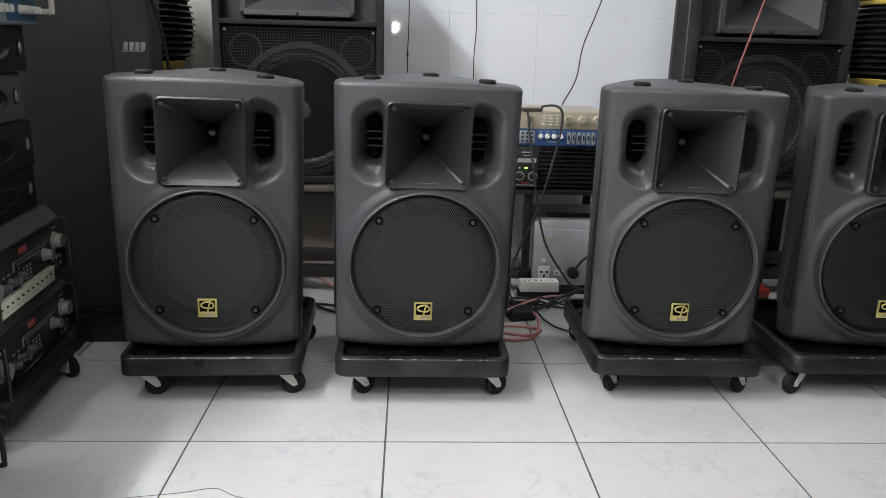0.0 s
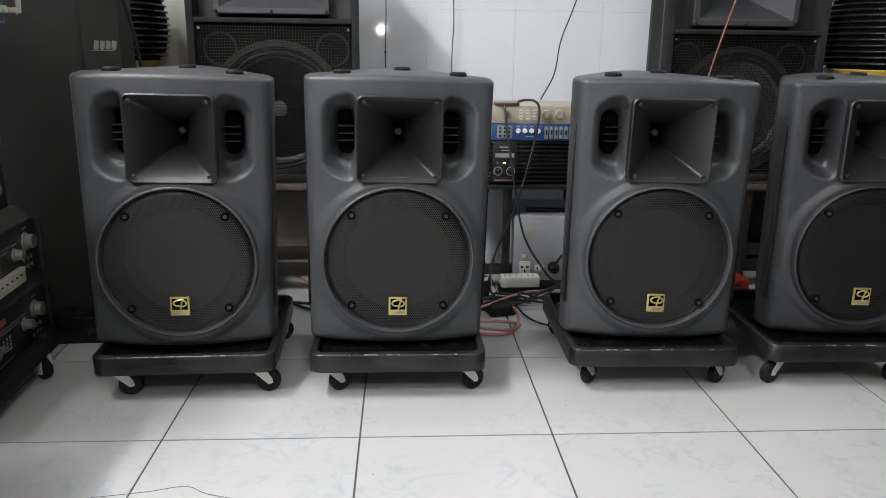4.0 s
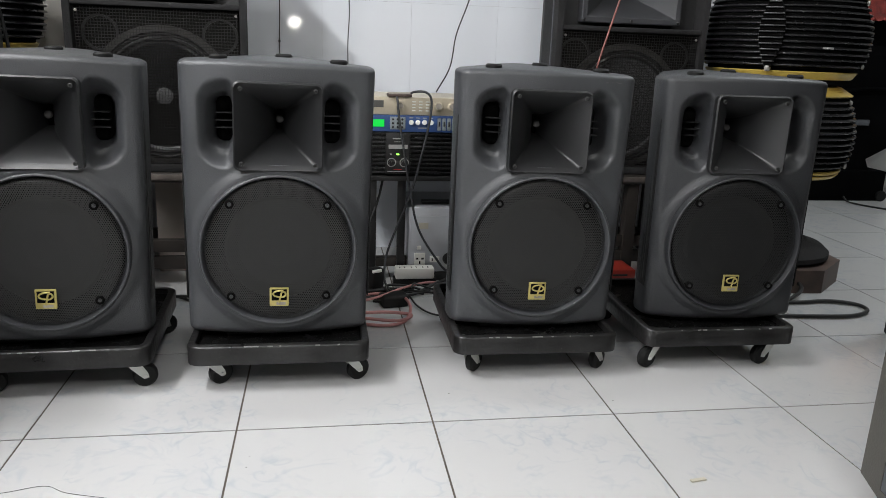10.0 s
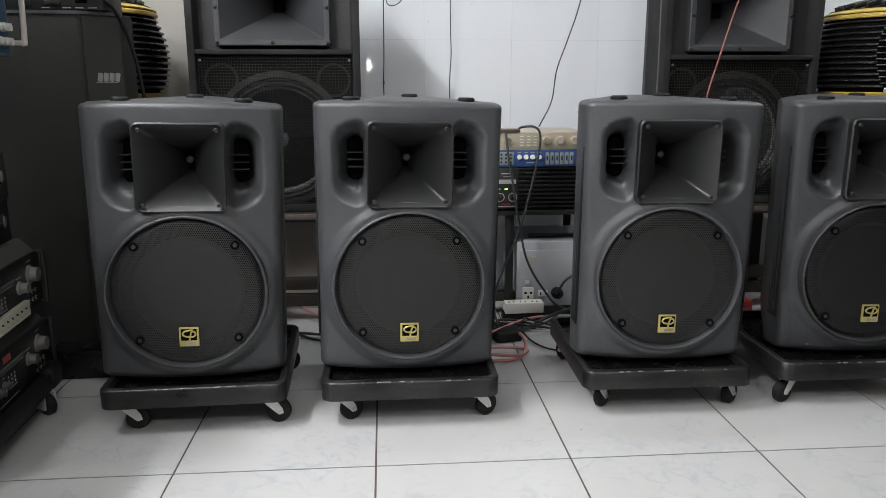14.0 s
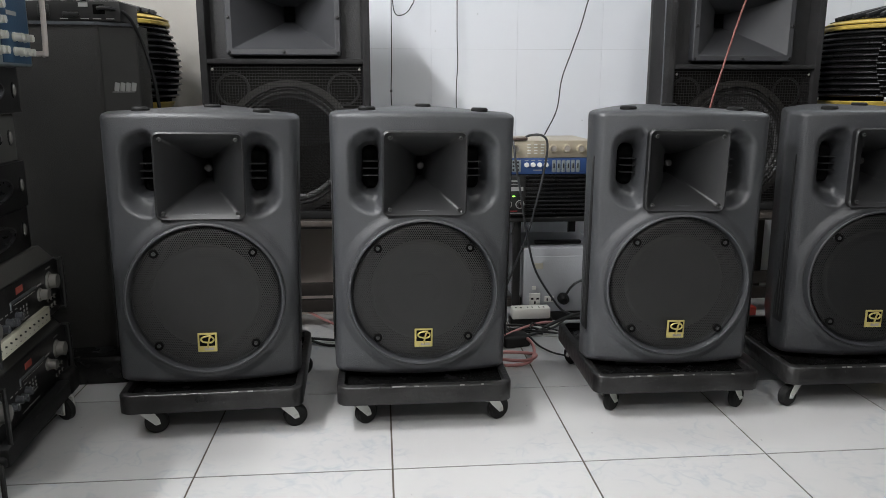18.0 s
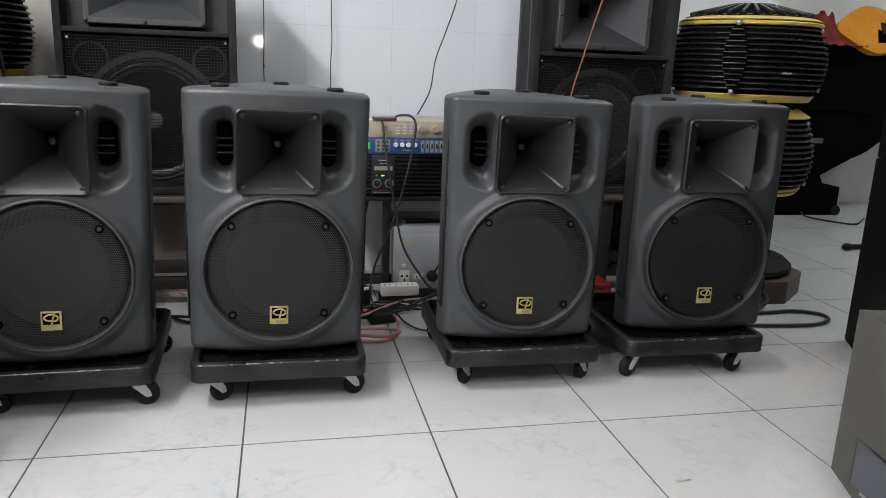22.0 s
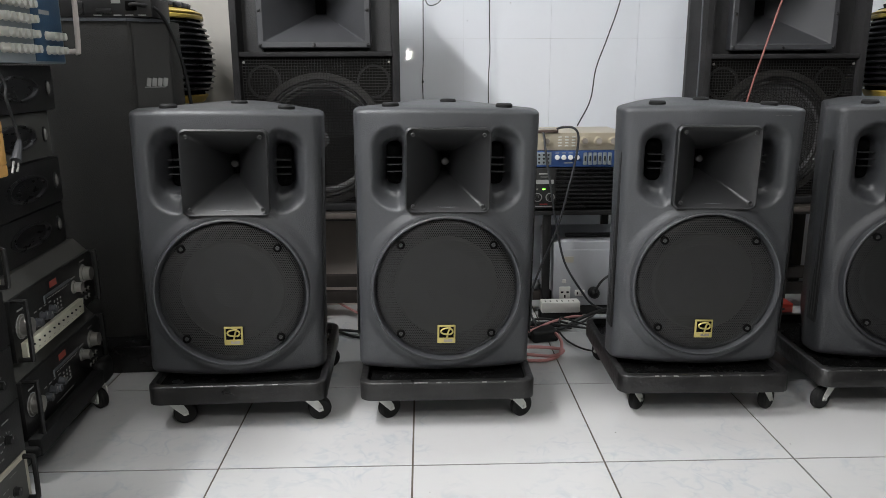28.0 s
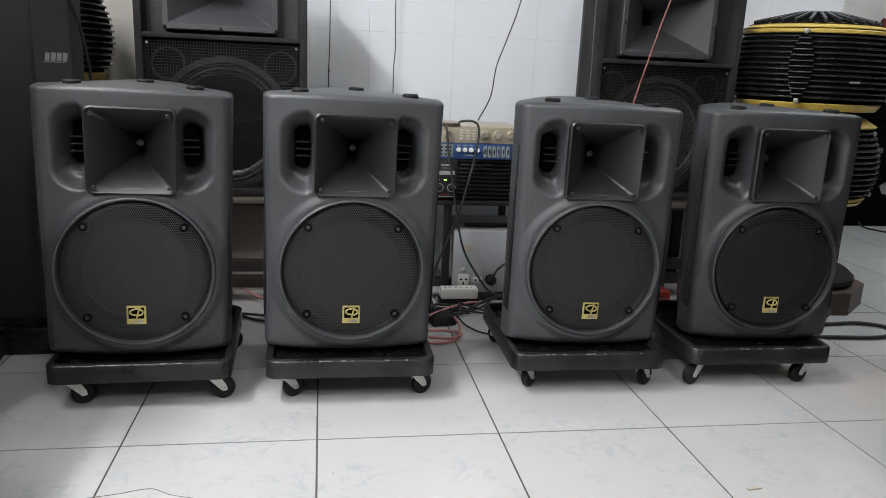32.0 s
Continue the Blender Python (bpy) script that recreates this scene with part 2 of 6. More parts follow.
M = dict(
    floor=tile_material("glazed_floor_tile", (0.545, 0.545, 0.54), (0.41, 0.44, 0.48), 0.13, 0.42),
    grout=mat("dark_grout", (0.09, 0.074, 0.06), 0.9),
    walltile=tile_material("glazed_wall_tile", (0.71, 0.735, 0.775), (0.69, 0.71, 0.75), 0.04, 0.2),
    paint=mat("white_wall_paint", (0.72, 0.72, 0.70), 0.6, scale=2),
    ceil=mat("off_white_ceiling_paint", (0.84, 0.84, 0.84), 0.8, scale=2),
    darkwall=mat("light_dimming_wall", (0.12, 0.12, 0.12), 0.7, scale=2),
    shelfwall=mat("pale_wall_paint", (0.62, 0.62, 0.62), 0.7, scale=2),
    shell=mat("black_moulded_plastic", (0.050, 0.052, 0.056), 0.43, vary=0.16, fine=420, bump=0.34, spec=0.62),
    # Darker copies of shell and grille: weaker light put into the colour.
    midshell=mat("half_shaded_black_plastic", (0.044, 0.0455, 0.049), 0.43, vary=0.16, fine=420, bump=0.34, spec=0.6),
    deepshell=mat("shaded_black_plastic", (0.030, 0.0312, 0.034), 0.42, vary=0.16, fine=420, bump=0.34, spec=0.6),
    deepgrille=perforated("perforated_shaded_steel", (0.012, 0.012, 0.0124), 0.0046, 0.00165),
    horn=mat("black_horn_plastic", (0.0125, 0.0128, 0.0135), 0.43, vary=0.12, fine=500, bump=0.04, spec=0.6),
    bighorn=mat("dark_grey_horn_plastic", (0.045, 0.046, 0.050), 0.50, vary=0.12, fine=500, bump=0.05),
    plug=mat("grey_brown_phase_plug", (0.045, 0.043, 0.042), 0.35),
    grille=perforated("perforated_black_steel", (0.023, 0.0226, 0.0226), 0.0046, 0.00165),
    cone=mat("dark_paper_cone", (0.058, 0.057, 0.055), 0.8, spec=0.12, fine=300),
    bigcone=mat("ribbed_grey_paper_cone", (0.15, 0.15, 0.153), 0.42, vary=0.25, scale=12, spec=0.5),
    surround=mat("shiny_cloth_surround", (0.03, 0.029, 0.028), 0.32, vary=0.2, scale=30, spec=0.6),
    # Black of small parts, and a stand-in for shade inside openings.
    black=mat("black_parts_and_hole_shade", (0.003, 0.003, 0.003), 0.9, spec=0.05),
    rubber=mat("black_rubber", (0.007, 0.007, 0.007), 0.6, spec=0.3),
    screw=mat("black_steel_screw", (0.05, 0.05, 0.05), 0.35, 0.8),
    hornscrew=mat("dark_steel_screw", (0.045, 0.045, 0.045), 0.4, 0.5),
    clampscrew=mat("grey_steel_screw", (0.07, 0.07, 0.07), 0.4, 0.5),
    chrome=mat("bright_zinc", (0.62, 0.62, 0.6), 0.3, 0.9, vary=0.08),
    zinc=mat("pale_painted_bracket", (0.6, 0.6, 0.57), 0.4, 0.3, vary=0.08),
    gold=mat("gold_badge_metal", (0.56, 0.47, 0.17), 0.35, 0.7, vary=0.1),
    board=mat("black_painted_wood", (0.013, 0.0127, 0.0127), 0.30, vary=0.5, scale=14, fine=70, bump=0.7, wear=0.6, wear_colour=(0.075, 0.072, 0.068)),
    tray=mat("glossy_black_tray_paint", (0.006, 0.006, 0.006), 0.25, vary=0.3, scale=20, bump=0.3),
    carpet=mat("black_cabinet_carpet", (0.026, 0.0255, 0.026), 0.85, spec=0.15, vary=0.3, scale=9, fine=350, bump=0.8),
    bigshell=mat("black_cabinet_paint", (0.022, 0.022, 0.0225), 0.5, vary=0.25, scale=8, fine=200, bump=0.5),
    wire=mat("black_wire_mesh", (0.022, 0.021, 0.020), 0.38, 0.2),
    wire2=mat("black_cross_wire", (0.013, 0.012, 0.0115), 0.5, 0.2),
    baffle=mat("dark_baffle", (0.008, 0.0068, 0.006), 0.8, spec=0.2),
    gasket=mat("grey_gasket", (0.050, 0.047, 0.044), 0.6, vary=0.3, scale=20),
    cloth=mat("dark_speaker_cloth", (0.036, 0.035, 0.033), 0.8, vary=0.2, fine=500),
    dust=mat("dusty_grey_cone", (0.10, 0.095, 0.09), 0.85, vary=0.35, scale=10),
    brownwood=mat("dark_brown_bench", (0.032, 0.026, 0.022), 0.5, vary=0.3, scale=12),
    benchedge=mat("worn_bench_edge", (0.11, 0.092, 0.080), 0.6, vary=0.4, scale=20),
    card=mat("beige_filler", (0.50, 0.44, 0.39), 0.8, vary=0.12),
    chip=mat("pale_scuff", (0.16, 0.157, 0.15), 0.6, vary=0.4, scale=60),
    pale=mat("worn_pale_edge", (0.32, 0.29, 0.25), 0.6, vary=0.3, scale=20),
    yellow=mat("yellow_enamel", (0.58, 0.42, 0.09), 0.4, vary=0.15, wear=0.2),
    fin=mat("black_ribbed_plastic", (0.014, 0.014, 0.0145), 0.28, vary=0.2, fine=200, bump=0.05),
    louvre=mat("dark_grey_louvre", (0.03, 0.03, 0.031), 0.35, vary=0.1),
    greysub=mat("grey_textured_paint", (0.074, 0.070, 0.062), 0.75, vary=0.12, scale=5, fine=260, bump=0.5, wear=0.15, wear_colour=(0.16, 0.15, 0.13)),
    greyplastic=mat("grey_handle_plastic", (0.085, 0.09, 0.10), 0.35, vary=0.1),
    oldblack=mat("worn_black_cabinet", (0.0035, 0.0035, 0.0035), 0.7, vary=0.5, scale=7, fine=160, bump=0.7, wear=0.8, wear_colour=(0.045, 0.044, 0.042), spec=0.12),
    # Scuffed front, its base lightened to paint in the light it catches.
    wornlitfront=mat("scuffed_lit_front", (0.022, 0.0215, 0.021), 0.6, vary=0.3, scale=6, fine=120, bump=0.4, wear=0.8, wear_colour=(0.07, 0.068, 0.064)),
    beige=mat("beige_grey_wall_paint", (0.36, 0.345, 0.315), 0.6, scale=2),
    handle=mat("pinkish_white_plastic", (0.52, 0.47, 0.44), 0.4, vary=0.08),
    ivory=mat("ivory_knob", (0.55, 0.54, 0.49), 0.4, vary=0.08),
    white=mat("white_plastic", (0.74, 0.73, 0.68), 0.4, vary=0.06),
    whitebox=mat("white_enamel_case", (0.44, 0.45, 0.47), 0.35, vary=0.06, scale=5),
    strip=mat("ivory_strip", (0.62, 0.60, 0.48), 0.45, vary=0.08),
    redmark=mat("faded_red_print", (0.34, 0.07, 0.05), 0.6, bump=0),
    cream=mat("cream_panel", (0.46, 0.43, 0.34), 0.5, vary=0.08),
    blue=mat("blue_faceplate", (0.028, 0.066, 0.19), 0.35, vary=0.1),
    blue2=mat("blue_mixer_panel", (0.030, 0.078, 0.145), 0.4, vary=0.1),
    gold2=mat("champagne_faceplate", (0.52, 0.46, 0.35), 0.35, 0.5, vary=0.06),
    silver=mat("silver_knob", (0.30, 0.29, 0.27), 0.4, 0.5, vary=0.06),
    amp=mat("black_amp_steel", (0.018, 0.0178, 0.0176), 0.38, vary=0.2, fine=240, spec=0.35),
    amptop=mat("dark_grey_amp_lid", (0.075, 0.074, 0.067), 0.5, vary=0.15),
    bluegrey=mat("pale_blue_mixer_case", (0.24, 0.27, 0.28), 0.45, vary=0.06),
    orange=mat("orange_wood_frame", (0.60, 0.33, 0.10), 0.5, vary=0.15, scale=20),
    orangeguitar=mat("orange_guitar_lacquer", (0.62, 0.25, 0.02), 0.2, vary=0.2, coat=0.6),
    redcloth=mat("dark_red_cloth", (0.16, 0.02, 0.015), 0.9, vary=0.5, scale=16, bump=0.8),
    bag=mat("black_fabric_cover", (0.0022, 0.0022, 0.0024), 0.9, spec=0.03, vary=0.3, scale=10, bump=0.6),
    red=mat("red_cable_jacket", (0.25, 0.080, 0.065), 0.4, vary=0.1),
    pinkred=mat("faded_red_speaker_cable", (0.42, 0.19, 0.18), 0.5, vary=0.15),
    redbox=mat("red_plastic", (0.42, 0.035, 0.02), 0.4),
    cable=mat("black_cable_jacket", (0.014, 0.014, 0.014), 0.45),
    greycable=mat("dark_grey_cable_jacket", (0.035, 0.036, 0.039), 0.45),
    wood=mat("reddish_plinth_wood", (0.075, 0.050, 0.040), 0.5, vary=0.3, scale=20),
    print=mat("white_print", (0.30, 0.30, 0.29), 0.6, bump=0),
    redprint=mat("red_print", (0.5, 0.03, 0.03), 0.6, bump=0),
    lcd=glow("green_display", (0.0, 0.62, 0.055), 1.0),
    led=glow("green_led", (0.3, 1.0, 0.1), 3.0),
    tube=glow("lamp_glass", (0.95, 0.98, 1.0), 6.0),
    spot=glow("far_lamp_glass", (1.0, 0.97, 0.92), 60.0),
    greywall=mat("grey_green_wall_paint", (0.42, 0.43, 0.40), 0.6, scale=2),
)


# ---- mesh helpers ----
def mesh_of(name, bm, material, smooth=None):
    me = bpy.data.meshes.new(name)
    bmesh.ops.recalc_face_normals(bm, faces=bm.faces[:])
    if smooth is not None:
        for f in bm.faces:
            f.smooth = True
        for e in bm.edges:
            if len(e.link_faces) == 2 and e.calc_face_angle(0) > radians(smooth):
                e.smooth = False
    bm.to_mesh(me)
    bm.free()
    me.materials.append(material)
    return me


def thing(name, m, label, category, group="", kind=""):
    ob = new(name)
    ob.empty_display_size = 0.05
    ob.matrix_world = m
    return tagged(ob, label, category, group, kind)


def part(name, bm, material, parent, label="", smooth=30, m=None, kind=""):
    ob = new(name, mesh_of(name, bm, material, smooth))
    ob.parent = parent
    if m is not None:
        ob.matrix_basis = m
    if label:
        ob["label"] = label
    if kind:
        ob["kind"] = kind
    return ob


def again(ob, m, parent=None):
    """Another part on the same mesh, with its sub-parts."""
    c = copy_thing(ob, m)
    c.parent = parent or ob.parent
    return c


def single(name, bm, material, label, category, m=None, smooth=30, group="", kind=""):
    ob = new(name, mesh_of(name, bm, material, smooth))
    if m is not None:
        ob.matrix_world = m
    return tagged(ob, label, category, group, kind)


def box(x0, x1, y0, y1, z0, z1, bevel=0.0, bm=None, seg=2):
    bm = bm or bmesh.new()
    r = bmesh.ops.create_cube(bm, size=1, matrix=Matrix.Translation(((x0 + x1) / 2, (y0 + y1) / 2, (z0 + z1) / 2)) @ Matrix.Diagonal((x1 - x0, y1 - y0, z1 - z0, 1)))
    if bevel:
        es = list({e for v in r["verts"] for e in v.link_edges})
        bmesh.ops.bevel(bm, geom=es, offset=bevel, segments=seg, affect="EDGES", profile=0.5)
    return bm


def rod(a, b, r, bm=None, n=12, r2=None):
    bm = bm or bmesh.new()
    a, b = Vector(a), Vector(b)
    turn = (b - a).to_track_quat("Z", "Y").to_matrix().to_4x4()
    bmesh.ops.create_cone(bm, cap_ends=True, segments=n, radius1=r, radius2=r if r2 is None else r2, depth=(b - a).length, matrix=Matrix.Translation((a + b) / 2) @ turn)
    return bm


def lathe(profile, n=48, axis="z", bm=None, closed=False):
    """Turns (radius, height) pairs about an axis."""
    bm = bm or bmesh.new()
    rings = []
    for r, h in profile:
        ring = []
        for i in range(n):
            a = 2 * math.pi * i / n
            c, s = r * math.cos(a), r * math.sin(a)
            ring.append(bm.verts.new((c, s, h) if axis == "z" else (c, h, s)))
        rings.append(ring)
    pairs = list(zip(rings, rings[1:])) + ([(rings[-1], rings[0])] if closed else [])
    for p, q in pairs:
        for i in range(n):
            bm.faces.new((p[i], p[(i + 1) % n], q[(i + 1) % n], q[i]))
    if not closed:
        for ring in (rings[0], rings[-1]):
            bm.faces.new(ring)
    return bm


def prism(outline, z0, z1, bm=None, bevel=0.0):
    """An outline in x and y, drawn up from z0 to z1."""
    bm = bm or bmesh.new()
    low = [bm.verts.new((x, y, z0)) for x, y in outline]
    high = [bm.verts.new((x, y, z1)) for x, y in outline]
    k = len(low)
    faces = [bm.faces.new(low), bm.faces.new(high)] + [bm.faces.new((low[i], low[(i + 1) % k], high[(i + 1) % k], high[i])) for i in range(k)]
    if bevel:
        bmesh.ops.bevel(bm, geom=list({e for f in faces for e in f.edges}), offset=bevel, segments=2, affect="EDGES", profile=0.5)
    return bm


def smooth_line(points, step=8):
    """Catmull-Rom through the points."""
    p = [Vector(q) for q in points]
    p = [2 * p[0] - p[1]] + p + [2 * p[-1] - p[-2]]
    out = []
    for i in range(1, len(p) - 2):
        for k in range(step):
            t = k / step
            a, b, c, d = p[i - 1:i + 3]
            out.append(0.5 * ((2 * b) + (c - a) * t + (2 * a - 5 * b + 4 * c - d) * t * t + (3 * b - a - 3 * c + d) * t ** 3))
    return out + [p[-2]]


def hose(points, r, n=8, step=8, bm=None):
    """A round cable through the points."""
    bm = bm or bmesh.new()
    line = smooth_line(points, step)
    side = None
    rings = []
    for i, q in enumerate(line):
        d = (line[min(i + 1, len(line) - 1)] - line[max(i - 1, 0)]).normalized()
        if side is None:
            side = d.orthogonal().normalized()
        side = (side - d * side.dot(d)).normalized()
        up = d.cross(side)
        rings.append([bm.verts.new(q + r * (math.cos(2 * math.pi * k / n) * side + math.sin(2 * math.pi * k / n) * up)) for k in range(n)])
    for a, b in zip(rings, rings[1:]):
        for k in range(n):
            bm.faces.new((a[k], a[(k + 1) % n], b[(k + 1) % n], b[k]))
    bm.faces.new(rings[0])
    bm.faces.new(rings[-1])
    return bm


def ramp01(a, b, v):
    t = min(1, max(0, (v - a) / (b - a)))
    return t * t * (3 - 2 * t)


# ---- the room ----
WALL_Y = 1.40


def room():
    def slab(name, x0, x1, y0, y1, z0, z1, material, label, cat):
        return single(name, box(x0, x1, y0, y1, z0, z1), material, label, cat, kind="structure", smooth=None)

    floor = slab("floor", -3.2, 4.6, -9.2, 4.2, -0.12, -0.0012, M["grout"], "white vein-patterned glazed tile floor with dark joints", "floor")
    slab("ceiling", -3.2, 4.6, -9.2, 4.2, 3.05, 3.2, M["ceil"], "plain white painted ceiling", "ceiling")
    north = slab("wall_north", -3.0, 2.02, WALL_Y + 0.008, WALL_Y + 0.16, 0, 3.05, M["beige"], "white glossy tiled wall behind the loudspeakers", "wall")
    slab("wall_far", 2.02, 4.4, 2.75, 2.9, 0, 3.05, M["paint"], "plain white wall at the back of the side bay", "wall")
    slab("wall_return", 2.02, 2.10, WALL_Y + 0.16, 2.75, 0, 3.05, M["greywall"], "grey-green painted return wall", "wall")
    slab("wall_west", -3.2, -3.0, -9.0, 4.0, 0, 3.05, M["shelfwall"], "plain pale painted side wall", "wall")
    # Unseen wall, made dark so the rightmost loudspeaker reflects less light.
    slab("wall_east", 4.4, 4.6, -9.0, 4.0, 0, 3.05, M["darkwall"], "unseen side wall, made dark to dim reflections", "wall")
    slab("wall_south", -3.2, 4.6, -9.2, -9.0, 0, 3.05, M["shelfwall"], "plain pale painted rear wall", "wall")
    return floor, north


FLOOR, NORTH = room()


# ---- lamps that light the place; some are added and unseen ----
def lamps():
    bulb = thing("ceiling_lamp", pose(-1.60, -2.00, 0.0), "unseen round white ceiling lamp, lit", "lamp")
    part("lamp_base", rod((0, 0, 2.72), (0, 0, 3.05), 0.05), M["white"], bulb)
    part("lamp_globe", lathe([(0.02, 2.72), (0.05, 2.70), (0.06, 2.66), (0.05, 2.65)], 24), M["tube"], bulb)
    # Body for the added fill lamp at the room's back.
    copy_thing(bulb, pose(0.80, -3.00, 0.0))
    hung = thing("batten_lamp", pose(-1.22, -0.38, 2.47, 0, 45, 0), "hanging white tube lamp with a slanted batten, lit", "lamp")
    part("batten", box(-0.045, 0.045, -0.61, 0.61, 0.040, 0.075, 0.006), M["white"], hung)
    part("glass_tube", rod((0, -0.59, 0.022), (0, 0.59, 0.022), 0.013), M["tube"], hung)
    for y in (-0.595, 0.595):
        part("tube_holder", box(-0.016, 0.016, y - 0.012, y + 0.012, 0.006, 0.042, 0.003), M["white"], hung)
    for y in (-0.45, 0.45):
        part("chain", rod((-0.02, y, 0.06), (-0.40, y, 0.42), 0.004, n=6), M["chrome"], hung)
    # Fixture for the added bay lamp.
    tube = thing("tube_lamp", pose(2.9, 0.9, 0), "added white tube lamp over the side bay, unseen, lit", "lamp")
    part("housing", box(-0.62, 0.62, -0.04, 0.04, 2.96, 3.05, 0.01), M["white"], tube)
    part("glass_tube", rod((-0.6, 0, 2.945), (0.6, 0, 2.945), 0.014), M["tube"], tube)
    far = thing("wall_lamp", pose(-0.24, -8.96, 1.04), "small round lamp on the rear wall, lit", "lamp")
    part("lamp_body", rod((0, -0.04, 0), (0, 0.03, 0), 0.12, n=24), M["white"], far)
    part("lamp_glass", rod((0, 0.03, 0), (0, 0.05, 0), 0.085, n=24), M["spot"], far)


lamps()

# ---- the four loudspeakers on wheeled boards ----
SW, SH, SD = 0.405, 0.606, 0.36          # width, height and depth of a loudspeaker
HORN_Z, WOOF_Z = 0.471, 0.2005            # centres of horn and woofer above its underside


def front_depth(x, z):
    """How far the moulded front lies behind its foremost plane."""
    ex, ez = SW / 2 - abs(x), min(z, SH - z)
    y = 0.030 * (x / (SW / 2)) ** 2
    for d, r in ((ex, 0.022), (ez, 0.020 if z < SH / 2 else 0.013)):
        if d < r:
            y += r - math.sqrt(max(0, r * r - (r - d) ** 2))
    # shallow oval pockets, each with a deeper funnel round its port
    dx = abs(x) - 0.110
    dx *= 0.86 if dx > 0 else 2.0
    y += 0.038 * (1 - ramp01(0.018, 0.052, math.hypot(dx, max(0, abs(z - 0.474) - 0.046))))
    y += 0.066 * (1 - ramp01(0.014, 0.036, math.hypot(dx, max(0, abs(z - 0.478) - 0.028))))
    # moulded ring round the woofer
    r = math.hypot(x, z - WOOF_Z)
    y -= 0.008 * ramp01(0.200, 0.176, r)
    if r <= 0.167:
        y += 0.055
    if abs(x) < 0.080 and abs(z - HORN_Z) < 0.080:
        y += 0.19
    return y


def speaker_body():
    bm = bmesh.new()
    nx, nz = 120, 180
    grid = []
    for j in range(nz + 1):
        z = SH * j / nz
        row = []
        for i in range(nx + 1):
            x = SW * (i / nx - 0.5)
            # rounded corners of the outline and a slightly arched top
            r, e = (0.012, SH - z) if z > SH / 2 else (0.012, z)
            squeeze = 1 - (r - math.sqrt(max(0, r * r - max(0, r - e) ** 2))) / (SW / 2)
            arch = ramp01(SH - 0.09, SH, z) * (-0.004 * (x / (SW / 2)) ** 2)
            wide = 0.988 + 0.034 * z / SH
            row.append(bm.verts.new((x * squeeze * wide, front_depth(x, z), z + arch)))
        grid.append(row)
    for j in range(nz):
        for i in range(nx):
            bm.faces.new((grid[j][i], grid[j][i + 1], grid[j + 1][i + 1], grid[j + 1][i]))
    rim = grid[0][:] + [grid[j][nx] for j in range(1, nz + 1)] + grid[nz][-2::-1] + [grid[j][0] for j in range(nz - 1, 0, -1)]
    last = rim
    # sides run back, first straight, then drawn in towards the rear
    for y, sx, up, down in ((0.078, 1.010, 0.004, 0.0), (0.094, 1.010, 0.0048, 0.0), (0.106, 0.992, 0.005, 0.0), (0.20, 0.788, 0.0070, 0.0), (SD - 0.03, 0.52, 0.007, 0.0), (SD, 0.47, -0.004, 0.02)):
        ring = []
        for v in rim:
            z = v.co.z + (up * (1 - 0.85 * (v.co.x / (SW / 2)) ** 2) if v.co.z > SH * 0.97 else 0) + (down if v.co.z < SH * 0.1 else 0)
            ring.append(bm.verts.new((v.co.x * sx, y, z)))
        k = len(ring)
        for i in range(k):
            bm.faces.new((last[i], last[(i + 1) % k], ring[(i + 1) % k], ring[i]))
        last = ring
    bm.faces.new(last)
    return bm


def rounded_square(w, h, r, n=5):
    out = []
    for cx, cz, a0 in ((w - r, h - r, 0), (-w + r, h - r, 90), (-w + r, -h + r, 180), (w - r, -h + r, 270)):
        for k in range(n + 1):
            a = radians(a0 + 90 * k / n)
            out.append((cx + r * math.cos(a), cz + r * math.sin(a)))
    return out


def flare(w, h, rim, throat_w, throat_h, depth, proud, corner, lift=0.0, curve=1.45):
    """A horn: flat rim, four curved walls and a throat, facing -y."""
    bm = bmesh.new()
    loops = [
        (w, h, corner, 0.006, 0), (w, h, corner, -proud + 0.003, 0), (w - 0.003, h - 0.003, corner, -proud, 0),
        (w - rim, h - rim, corner * 0.6, -proud + 0.001, 0),
    ]
    for k in range(1, 13):
        t = k / 12
        s = (1 - t) ** curve
        loops.append((throat_w + (w - rim - throat_w) * s, throat_h + (h - rim - throat_h) * s, corner * 0.5 * s + 0.002, -proud + depth * t, lift * t))
    rings = [[bm.verts.new((x, y, z + dz)) for x, z in rounded_square(a, b, c)] for a, b, c, y, dz in loops]
    for p, q in zip(rings, rings[1:]):
        k = len(p)
        for i in range(k):
            bm.faces.new((p[i], p[(i + 1) % k], q[(i + 1) % k], q[i]))
    bm.faces.new(rings[-1])
    return bm


def badge(parent, m):
    b = part("badge", box(-0.021, 0.021, -0.004, 0.0, -0.022, 0.022, 0.002), M["gold"], parent, "square gold badge with a looped emblem", m=m)
    part("badge_field", box(-0.0165, 0.0165, -0.0055, -0.0035, -0.0075, 0.018), M["black"], b)
    loop = [(0.0, -0.0065, -0.013), (0.003, -0.0065, 0.002), (0.006, -0.0065, 0.012), (0.012, -0.0065, 0.012), (0.014, -0.0065, 0.006), (0.009, -0.0065, 0.001),
            (0.0, -0.0065, 0.001), (-0.009, -0.0065, 0.003), (-0.013, -0.0065, 0.008), (-0.009, -0.0065, 0.013), (0.0, -0.0065, 0.0155), (0.009, -0.0065, 0.016)]
    part("emblem", hose(loop, 0.0020, 6, 5), M["gold"], b)
    part("badge_print", box(-0.006, 0.014, -0.0045, -0.0035, -0.018, -0.012), M["pale"], b)
    return b


